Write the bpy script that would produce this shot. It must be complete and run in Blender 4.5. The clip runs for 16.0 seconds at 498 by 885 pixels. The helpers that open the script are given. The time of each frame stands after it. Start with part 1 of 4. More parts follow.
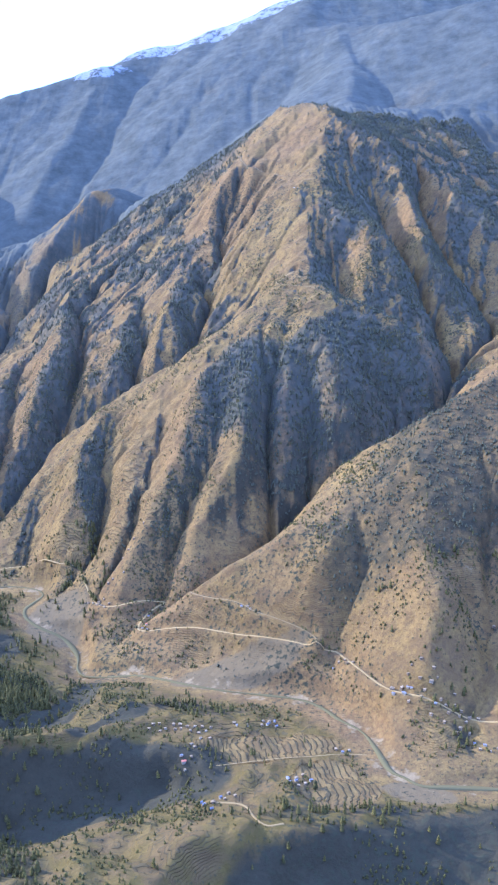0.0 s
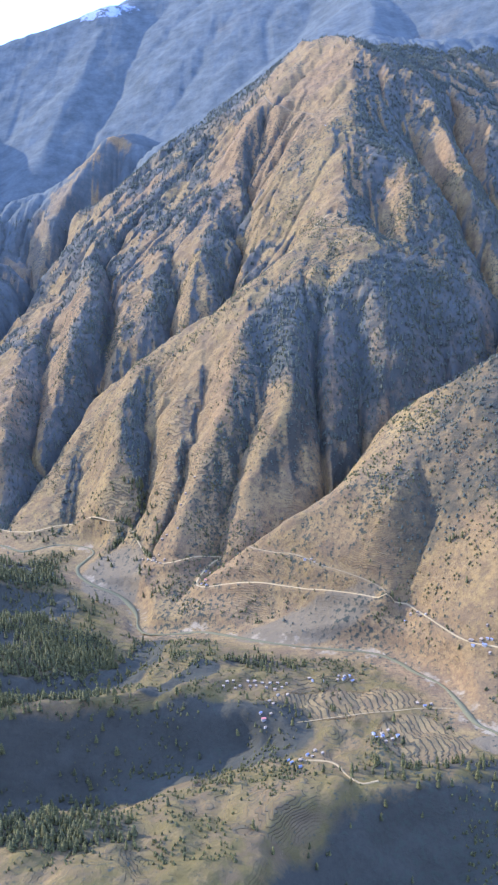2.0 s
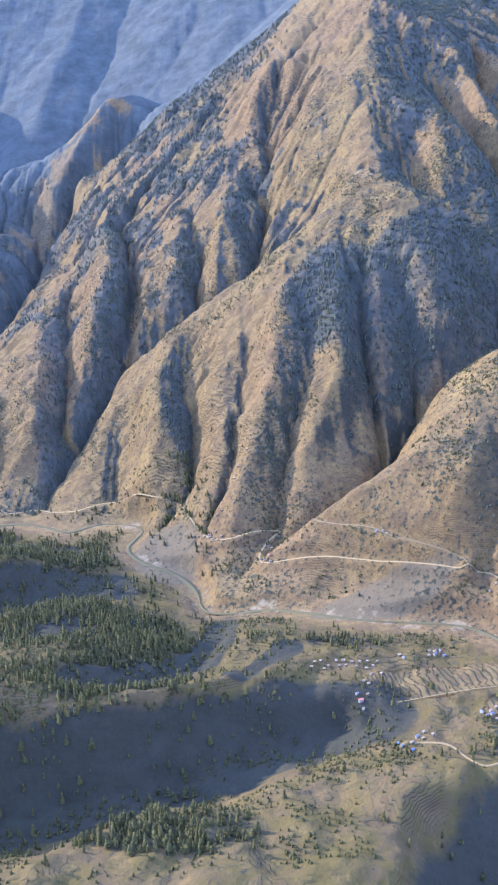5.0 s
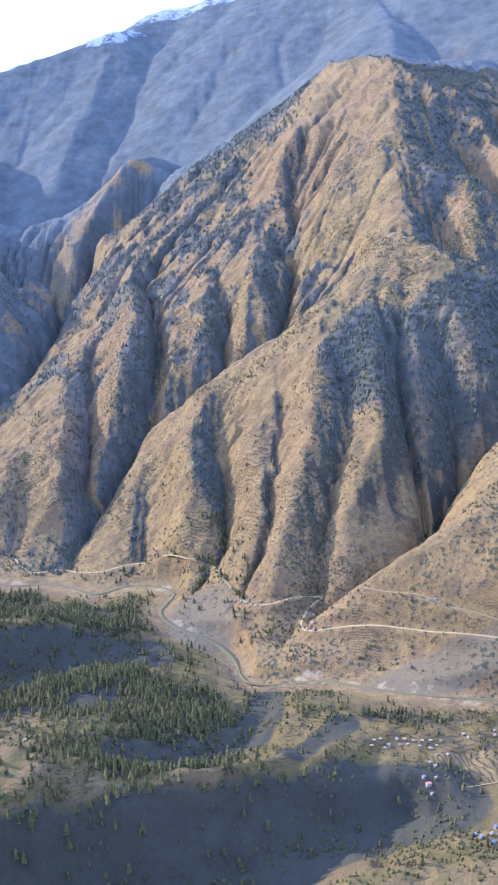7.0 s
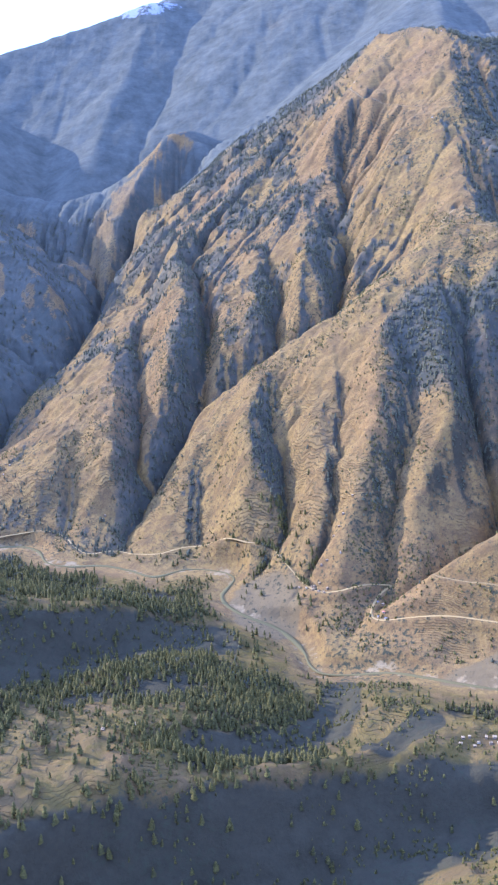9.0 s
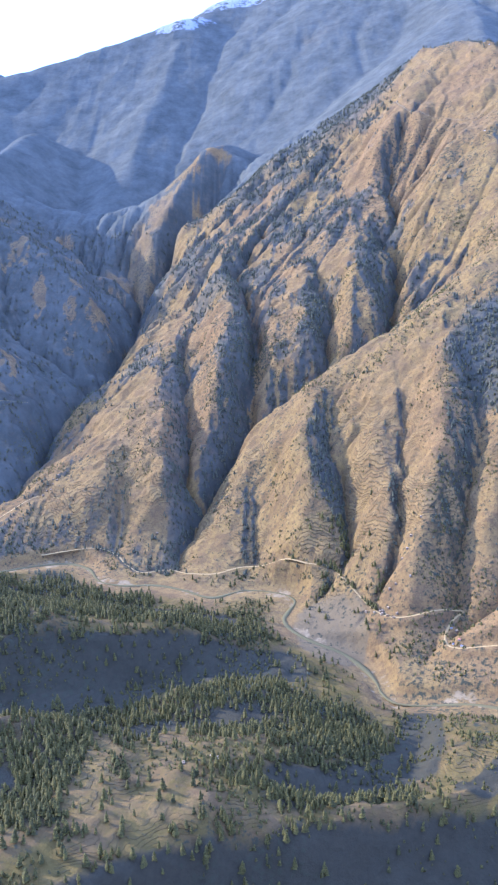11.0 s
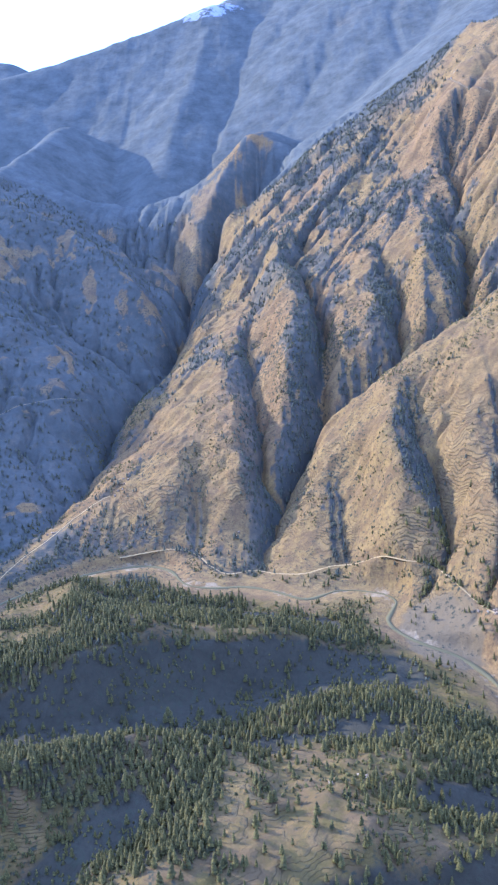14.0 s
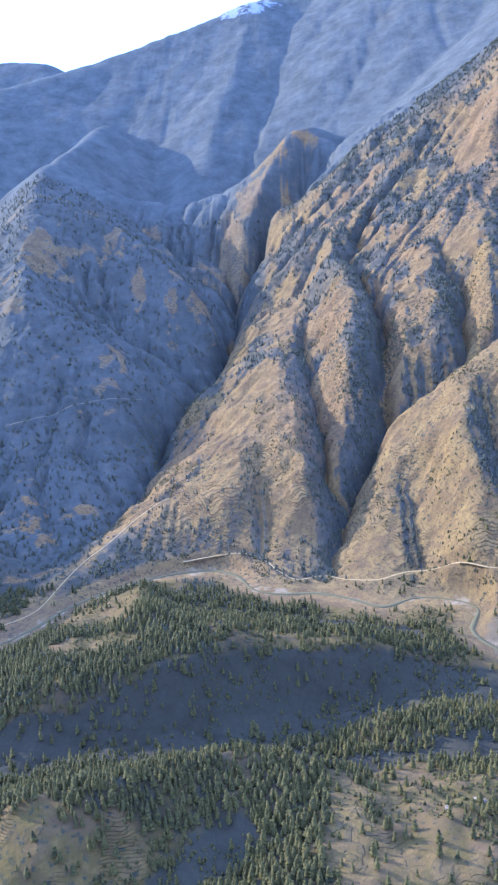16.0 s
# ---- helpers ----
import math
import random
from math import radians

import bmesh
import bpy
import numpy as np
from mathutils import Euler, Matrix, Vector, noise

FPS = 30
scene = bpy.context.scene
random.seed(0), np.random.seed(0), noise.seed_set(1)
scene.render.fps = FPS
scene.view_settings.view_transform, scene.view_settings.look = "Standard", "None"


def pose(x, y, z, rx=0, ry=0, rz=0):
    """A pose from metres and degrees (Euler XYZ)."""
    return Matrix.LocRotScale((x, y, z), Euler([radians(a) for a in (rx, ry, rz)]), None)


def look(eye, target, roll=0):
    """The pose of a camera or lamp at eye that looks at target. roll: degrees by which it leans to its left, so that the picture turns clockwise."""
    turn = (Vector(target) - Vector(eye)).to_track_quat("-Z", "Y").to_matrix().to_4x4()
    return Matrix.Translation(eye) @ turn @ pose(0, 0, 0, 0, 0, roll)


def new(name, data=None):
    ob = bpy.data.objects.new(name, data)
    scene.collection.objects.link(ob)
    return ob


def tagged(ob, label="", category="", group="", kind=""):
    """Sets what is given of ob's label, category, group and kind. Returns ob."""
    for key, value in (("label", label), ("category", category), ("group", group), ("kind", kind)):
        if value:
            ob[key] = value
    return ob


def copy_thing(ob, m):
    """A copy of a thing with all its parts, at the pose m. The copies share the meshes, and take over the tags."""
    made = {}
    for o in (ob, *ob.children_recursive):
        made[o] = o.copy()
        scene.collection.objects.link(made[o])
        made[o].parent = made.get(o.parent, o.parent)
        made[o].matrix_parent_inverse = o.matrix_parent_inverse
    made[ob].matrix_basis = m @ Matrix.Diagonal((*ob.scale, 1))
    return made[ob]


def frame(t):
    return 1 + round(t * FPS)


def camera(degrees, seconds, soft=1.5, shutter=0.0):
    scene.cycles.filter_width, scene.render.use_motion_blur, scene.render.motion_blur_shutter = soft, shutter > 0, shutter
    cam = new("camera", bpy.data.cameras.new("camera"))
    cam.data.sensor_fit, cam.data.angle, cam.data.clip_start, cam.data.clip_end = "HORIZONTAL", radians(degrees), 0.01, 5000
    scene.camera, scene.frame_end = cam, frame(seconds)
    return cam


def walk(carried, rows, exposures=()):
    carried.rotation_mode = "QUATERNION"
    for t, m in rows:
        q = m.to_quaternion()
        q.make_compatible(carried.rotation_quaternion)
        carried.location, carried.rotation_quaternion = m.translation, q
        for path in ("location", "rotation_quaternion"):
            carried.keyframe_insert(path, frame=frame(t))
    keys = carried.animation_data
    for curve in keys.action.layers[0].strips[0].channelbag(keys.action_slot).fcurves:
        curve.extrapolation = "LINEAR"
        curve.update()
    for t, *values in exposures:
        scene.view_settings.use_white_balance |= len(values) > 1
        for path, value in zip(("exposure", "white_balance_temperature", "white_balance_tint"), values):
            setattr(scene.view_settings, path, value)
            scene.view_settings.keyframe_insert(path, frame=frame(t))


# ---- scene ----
cam = camera(33.9, 16.0, soft=2.3)
METRES, EYE, TILT, LEAN, TURN = 600.0, 460.0, -9.0, 0.0, 0.0
ROWS = [
    (0.0, 0.0, 0.0, 0.0, 0.0, -0.0, 0.0),
    (0.5, -0.0265, 0.0155, 0.0001, 0.24, -1.18, 0.03),
    (1.0, -0.0538, 0.0294, 0.0003, 0.38, -1.97, 0.73),
    (1.5, -0.0804, 0.0445, 0.0008, 0.4, -2.8, 1.31),
    (2.0, -0.1088, 0.057, 0.0015, 0.59, -3.48, 1.54),
    (2.5, -0.1354, 0.0717, 0.0016, 0.74, -3.9, 2.36),
    (3.0, -0.1636, 0.0834, 0.0032, 0.69, -4.68, 2.94),
    (3.5, -0.1908, 0.0986, 0.0033, 0.41, -5.7, 3.38),
    (4.0, -0.2181, 0.111, 0.0052, 0.02, -6.41, 3.61),
    (6.5, -0.3541, 0.1802, 0.0116, -1.2, -2.78, 2.95),
    (7.0, -0.3824, 0.1936, 0.013, -0.93, -1.68, 2.33),
    (7.5, -0.4097, 0.2075, 0.0137, -0.49, -1.52, 2.22),
    (8.0, -0.437, 0.2219, 0.0158, -0.22, -2.07, 1.83),
    (8.5, -0.464, 0.24, 0.016, 0.05, -3.0, 1.19),
    (9.0, -0.4923, 0.2554, 0.0155, 0.33, -2.97, 1.46),
    (11.5, -0.6305, 0.3263, 0.0227, 1.69, -1.7, 0.93),
    (12.0, -0.6584, 0.3406, 0.0237, 2.03, -1.63, 1.39),
    (12.5, -0.688, 0.3541, 0.022, 2.28, -2.07, 2.14),
    (13.0, -0.7165, 0.3689, 0.0224, 2.31, -2.26, 2.76),
    (13.5, -0.7451, 0.3829, 0.0238, 2.32, -2.35, 2.74),
    (14.0, -0.7732, 0.3975, 0.0254, 2.57, -2.39, 2.4),
    (14.5, -0.802, 0.4105, 0.0264, 2.68, -2.48, 2.52),
    (15.0, -0.8308, 0.4256, 0.0253, 2.8, -2.43, 2.92),
    (15.5, -0.859, 0.4397, 0.0253, 3.26, -2.25, 3.19),
    (16.0, -0.8853, 0.4566, 0.0262, 4.21, -2.24, 2.36),
]
walk(cam, [(t, pose(0, 0, EYE, TILT, LEAN, TURN) @ pose(METRES * x, METRES * y, METRES * z, 90 + pitch, roll, yaw)) for t, x, y, z, yaw, pitch, roll in ROWS],
     exposures=[(0.0, 1.84, 4070, 25), (3.0, 1.92, 4070, 26), (7.0, 1.90, 4150, 28), (9.0, 1.91, 4180, 28), (12.5, 1.92, 4100, 28), (16.0, 1.90, 4020, 27)])

# ---- world, sun, exposure ----
SUN_AZ, SUN_EL = 293.0, 24.0          # degrees clockwise from north (+y), and above the horizon
world = bpy.data.worlds.new("sky")
scene.world = world
world.use_nodes = True
wn, wl = world.node_tree.nodes, world.node_tree.links
bg = wn["Background"]
sky = wn.new("ShaderNodeTexSky")
sky.sky_type = "NISHITA"
sky.sun_disc = False
sky.sun_elevation, sky.sun_rotation = radians(SUN_EL), radians(SUN_AZ)
sky.altitude, sky.air_density, sky.dust_density, sky.ozone_density = 1500.0, 2.0, 0.6, 3.0
# thin broken cloud over the high range
wtc = wn.new("ShaderNodeTexCoord")
wmap = wn.new("ShaderNodeMapping")
wmap.inputs["Scale"].default_value = (1.0, 1.0, 2.6)
wno = wn.new("ShaderNodeTexNoise")
wno.inputs["Scale"].default_value, wno.inputs["Detail"].default_value, wno.inputs["Roughness"].default_value = 5.0, 8.0, 0.58
wcr = wn.new("ShaderNodeValToRGB")
wcr.color_ramp.elements[0].position, wcr.color_ramp.elements[1].position = 0.54, 0.74
wmix = wn.new("ShaderNodeMixRGB")
wmix.inputs[2].default_value = (1.6, 1.55, 1.55, 1)
wl.new(wtc.outputs["Generated"], wmap.inputs[0])
wl.new(wmap.outputs[0], wno.inputs["Vector"])
wl.new(wno.outputs["Fac"], wcr.inputs[0])
wveil = wn.new("ShaderNodeMixRGB")          # thin high haze over the whole sky
wveil.inputs[0].default_value = 0.93
wveil.inputs[2].default_value = (0.97, 1.08, 1.36, 1)
wl.new(sky.outputs[0], wveil.inputs[1])
wl.new(wcr.outputs[0], wmix.inputs[0])
wl.new(wveil.outputs[0], wmix.inputs[1])
wl.new(wmix.outputs[0], bg.inputs[0])
bg.inputs[1].default_value = 0.42

sun = new("sun", bpy.data.lights.new("sun", "SUN"))
sun.data.energy, sun.data.angle, sun.data.color = 2.65, radians(0.6), (1.0, 0.755, 0.345)
sa, se = radians(SUN_AZ), radians(SUN_EL)
SUN_DIR = Vector((math.sin(sa) * math.cos(se), math.cos(sa) * math.cos(se), math.sin(se)))
sun.matrix_world = look(SUN_DIR * 3000, (0, 0, 0))

# ---- noise ----
rng = np.random.default_rng(7)
TABLE = rng.random((256, 256)).astype(np.float32)


def vnoise(x, y, seed=0):
    """Smooth value noise, 0 to 1, one cell a unit."""
    x, y = x + 17.3 * seed, y + 41.7 * seed
    i, j = np.floor(x).astype(np.int64), np.floor(y).astype(np.int64)
    u, v = x - i, y - j
    u, v = u * u * u * (u * (6 * u - 15) + 10), v * v * v * (v * (6 * v - 15) + 10)
    a, b = TABLE[i & 255, j & 255], TABLE[(i + 1) & 255, j & 255]
    c, d = TABLE[i & 255, (j + 1) & 255], TABLE[(i + 1) & 255, (j + 1) & 255]
    return (a * (1 - u) + b * u) * (1 - v) + (c * (1 - u) + d * u) * v


def fbm(x, y, size, octaves=4, seed=0, gain=0.5):
    """Fractal noise, about -1 to 1; size: metres of its largest swells."""
    total, amp, norm = 0.0, 1.0, 0.0
    for k in range(octaves):
        total = total + amp * (2 * vnoise(x / size, y / size, seed + 3 * k) - 1)
        norm += amp
        amp *= gain
        size *= 0.49
    return total / norm


def ridged(x, y, size, octaves=4, seed=0):
    total, amp, norm = 0.0, 1.0, 0.0
    for k in range(octaves):
        total = total + amp * (1 - np.abs(2 * vnoise(x / size, y / size, seed + 3 * k) - 1) * 2)
        norm += amp
        amp *= 0.5
        size *= 0.47
    return total / norm


def smooth(a, b, x):
    t = np.clip((x - a) / (b - a), 0, 1)
    return t * t * (3 - 2 * t)


def near_line(pts, x, y):
    """Distance to a polyline in plan, its height there, and the side (+1 left of its run)."""
    best = np.full(np.shape(x), 1e9)
    z, side = np.zeros(np.shape(x)), np.zeros(np.shape(x))
    for (ax, ay, az), (bx, by, bz) in zip(pts, pts[1:]):
        dx, dy = bx - ax, by - ay
        t = np.clip(((x - ax) * dx + (y - ay) * dy) / (dx * dx + dy * dy), 0, 1)
        d = np.hypot(x - ax - t * dx, y - ay - t * dy)
        m = d < best
        best = np.where(m, d, best)
        z = np.where(m, az + t * (bz - az), z)
        side = np.where(m, np.sign(dx * (y - ay) - dy * (x - ax)), side)
    return best, z, side


def tent(pts, x, y, left, right):
    """Height of a ridge: the highest of its stretches, each falling off to both sides."""
    best = np.full(np.shape(x), -1e9)
    for (ax, ay, az), (bx, by, bz) in zip(pts, pts[1:]):
        dx, dy = bx - ax, by - ay
        t = np.clip(((x - ax) * dx + (y - ay) * dy) / (dx * dx + dy * dy), 0, 1)
        d = np.hypot(x - ax - t * dx, y - ay - t * dy)
        s = np.where(dx * (y - ay) - dy * (x - ax) > 0, left, right)
        best = np.maximum(best, az + t * (bz - az) - s * d)
    return best


# ---- the lie of the land ----
# the far country: crests (x, y, height), with the fall to the left and right of their run
RIDGES = {
    "summit_back": ([(215, 2433, 1044), (110, 2759, 1114), (330, 2950, 1180)], .85, .85),
    "west_crest": ([(110, 2759, 1114), (-134, 2715, 931), (-232, 2765, 875)], .85, .95),
    "haze_spur": ([(-480, 3140, 955), (-545, 2992, 905), (-665, 2718, 648), (-735, 2520, 430)], .85, .9),
    "left_hill": ([(-1050, 1480, 30), (-1080, 1700, 180), (-1130, 2000, 420), (-1240, 2450, 665), (-1320, 2900, 830), (-1250, 3500, 1080)], .8, .85),
    "left_spur_c": ([(-1320, 2900, 830), (-975, 2700, 580), (-850, 2560, 460)], .85, .85),
    "east_back": ([(330, 2950, 1180), (640, 2450, 1000), (800, 2050, 850), (950, 1700, 650)], .8, .8),
    "right_crest": ([(273, 1162, 329), (365, 1190, 380), (600, 1250, 520), (900, 1300, 650)], .95, .9),
    "right_spur": ([(520, 1230, 460), (470, 1000, 330), (400, 860, 130)], .9, .9),
    "far_range": ([(-2740, 3118, 876), (-1796, 3922, 1310), (-1323, 4205, 1500), (-945, 4309, 1622), (-712, 4347, 1703), (-529, 4366, 1668), (-359, 4394, 1688), (-60, 4252, 1774), (420, 4064, 1792), (632, 3780, 1726), (1030, 3591, 1755), (2079, 3308, 1821)], .82, .84),
    "far_buttress": ([(420, 4063, 1792), (410, 3500, 1480), (360, 3100, 1250), (330, 2950, 1180)], .7, .7),
    "far_spur_a": ([(-712, 4347, 1703), (-800, 3750, 1230), (-850, 3300, 900), (-880, 2950, 640)], .8, .8),
    "snow_range": ([(-1150, 4600, 1500), (-900, 4600, 1610), (-572, 4600, 1860), (-380, 4600, 1880), (-181, 4600, 1960), (-40, 4600, 1990), (116, 4600, 2085), (240, 4600, 2110), (354, 4600, 2170), (712, 4600, 2200), (1500, 4500, 2200)], .8, .8),
    "snow_peak": ([(-2500, 4720, 1520), (-2080, 4806, 1650), (-1836, 4806, 1635), (-1600, 4800, 1480)], .75, .75),
    "south_hill": ([(-2600, -900, 500), (-600, -1500, 700), (1500, -1200, 650)], .45, .45),
    "west_hill": ([(-2600, 2600, 900), (-2100, 1500, 600), (-2200, 300, 450)], .5, .5),
}
# the near country: crest lines, and below them the beds between; the slopes hang from one to the other
CRESTS = {
    "west_crest": [(215, 2433, 1044), (150, 2600, 1085), (110, 2759, 1114), (-134, 2715, 931), (-232, 2765, 875), (-346, 2625, 772), (-413, 2575, 718), (-494, 2578, 659), (-629, 2617, 587), (-590, 2430, 505), (-625, 2312, 432), (-632, 2140, 355), (-648, 1965, 307), (-691, 1905, 244), (-745, 1880, 209), (-728, 1755, 164), (-763, 1698, 127), (-784, 1555, 85), (-817, 1496, 64), (-848, 1420, 46), (-885, 1320, 28), (-915, 1240, 14)],
    "west_face": [(-691, 1905, 244), (-660, 1750, 205), (-652, 1600, 160), (-648, 1502, 113), (-655, 1450, 42)],
    "west_spur_b": [(-590, 2200, 400), (-575, 1900, 315), (-578, 1765, 255), (-545, 1640, 205), (-527, 1545, 160), (-526, 1492, 130), (-552, 1428, 40)],
    "west_foot": [(-610, 1600, 150), (-598, 1453, 68), (-600, 1428, 30)],
    "west_rib": [(-490, 2250, 540), (-470, 2000, 440), (-450, 1811, 344), (-458, 1781, 314), (-461, 1690, 240), (-476, 1640, 185), (-490, 1570, 115)],
    "west_spur_c": [(-346, 2625, 772), (-310, 2300, 610), (-286, 1839, 402), (-300, 1760, 335)],
    "west_spur_d": [(-134, 2715, 931), (-150, 2300, 690), (-194, 1869, 473), (-210, 1780, 400)],
    "summit_foot": [(110, 2759, 1114), (-23, 2375, 880), (-90, 2250, 790)],
    "main_crest": [(215, 2433, 1044), (224, 2297, 949), (175, 2130, 822), (105, 2031, 749), (115, 1900, 662), (121, 1810, 600), (95, 1725, 545), (54, 1686, 518), (25, 1630, 478), (-33, 1575, 428), (-135, 1582, 377), (-212, 1612, 321), (-276, 1599, 291), (-330, 1601, 242), (-396, 1612, 190), (-424, 1585, 153), (-432, 1548, 140), (-454, 1461, 92), (-476, 1388, 22)],
    "main_edge": [(175, 2130, 822), (57, 2128, 766), (16, 2060, 698), (-25, 1957, 603), (-35, 1862, 504), (-20, 1760, 440)],
    "face_spur_a": [(-424, 1585, 153), (-400, 1450, 100), (-392, 1330, 22)],
    "face_spur_b": [(-300, 1600, 268), (-312, 1470, 222), (-310, 1374, 174), (-332, 1340, 108), (-345, 1288, 38)],
    "face_spur_c": [(-312, 1470, 222), (-292, 1353, 143), (-276, 1271, 57), (-268, 1225, 30)],
    "face_spur_d": [(-212, 1612, 321), (-212, 1480, 262), (-208, 1389, 214), (-190, 1288, 154), (-205, 1205, 85), (-238, 1140, 22)],
    "face_spur_e": [(-80, 1580, 402), (-100, 1450, 325), (-103, 1370, 279), (-149, 1263, 176), (-191, 1169, 82), (-205, 1115, 15)],
    "face_spur_f": [(-10, 1590, 440), (8, 1474, 374), (-5, 1350, 295), (-14, 1269, 236), (-52, 1242, 176), (-54, 1208, 121), (-92, 1140, 62)],
    "face_spur_g": [(54, 1686, 518), (75, 1500, 405), (66, 1392, 306), (66, 1352, 252), (42, 1270, 145)],
    "face_spur_h": [(108, 1660, 518), (123, 1500, 425), (157, 1429, 378), (174, 1388, 322), (180, 1335, 256), (165, 1295, 170)],
    "face_rib": [(123, 1500, 425), (134, 1411, 342), (140, 1354, 270), (125, 1295, 165)],
    "east_spur_a": [(95, 1725, 545), (150, 1614, 509), (193, 1604, 495), (275, 1552, 455), (337, 1482, 392), (365, 1420, 310)],
    "east_spur_b": [(175, 2130, 822), (190, 1950, 712), (250, 1890, 682), (301, 1792, 632), (318, 1765, 583), (400, 1640, 480)],
    "east_rib": [(250, 1890, 682), (231, 1752, 583), (238, 1680, 520)],
    "east_spur_c": [(215, 2433, 1044), (330, 2260, 925), (360, 2207, 894), (392, 2110, 795), (380, 1960, 715), (366, 1783, 618), (400, 1690, 530)],
    "east_shoulder": [(330, 2950, 1180), (412, 2400, 930), (484, 2023, 735), (600, 1850, 590), (640, 1640, 430)],
    "right_crest": [(-150, 1104, 36), (-80, 1097, 77), (-25, 1078, 120), (30, 1066, 150), (71, 1063, 173), (95, 1150, 195), (110, 1250, 190), (146, 1263, 218), (175, 1205, 263), (228, 1170, 296), (273, 1162, 329), (365, 1190, 380), (600, 1250, 520), (900, 1300, 650)],
    "right_lobe": [(95, 1150, 195), (109, 1032, 181), (74, 1003, 116), (45, 975, 48)],
    "right_spur_b": [(273, 1162, 329), (215, 1070, 268), (228, 1006, 231), (205, 955, 168), (219, 896, 143), (199, 857, 93), (190, 812, 24)],
    "right_spur_c": [(520, 1230, 460), (470, 1000, 330), (400, 860, 130)],
    "left_hill": [(-1050, 1480, 30), (-1080, 1700, 180), (-1130, 2000, 420), (-1240, 2450, 665), (-1320, 2900, 830)],
    "left_spur_a": [(-1130, 2000, 420), (-1000, 1975, 350), (-920, 1950, 300), (-878, 1831, 227), (-870, 1740, 140)],
    "left_spur_b": [(-1240, 2450, 680), (-1020, 2385, 588), (-995, 2303, 514)],
    "left_spur_d": [(-1020, 2385, 592), (-930, 2320, 530), (-843, 2252, 465), (-790, 2209, 415), (-745, 2170, 300)],
    "left_spur_c": [(-1320, 2900, 830), (-975, 2700, 580), (-850, 2560, 460)],
    "haze_spur": [(-545, 2992, 905), (-665, 2718, 648), (-735, 2520, 430)],
}
RIVER = [(900, 600, -7), (420, 690, -1), (300, 722, 2), (241, 731, 3), (198, 734, 3), (170, 735, 4), (154, 750, 4), (142, 764, 4), (134, 804, 5), (124, 838, 5), (102, 866, 5), (86, 892, 5), (60, 914, 5), (6, 932, 3), (-28, 942, 2), (-71, 962, 0),
         (-109, 988, -5), (-145, 1012, -10), (-185, 1024, -18), (-222, 1040, -26), (-236, 1062, -24), (-240, 1086, -21), (-250, 1110, -18), (-273, 1136, -9), (-313, 1157, -1), (-338, 1182, 4), (-346, 1205, 8), (-340, 1224, 10), (-330, 1254, 14), (-350, 1279, 15),
         (-400, 1294, 14), (-446, 1272, 12), (-486, 1298, 13), (-530, 1318, 14), (-582, 1318, 14), (-618, 1336, 15), (-646, 1388, 16), (-690, 1408, 17), (-760, 1385, 17), (-812, 1340, 17), (-858, 1285, 17), (-885, 1220, 17), (-925, 1150, 18), (-990, 1080, 18), (-1100, 1000, 18), (-1900, 900, 20)]
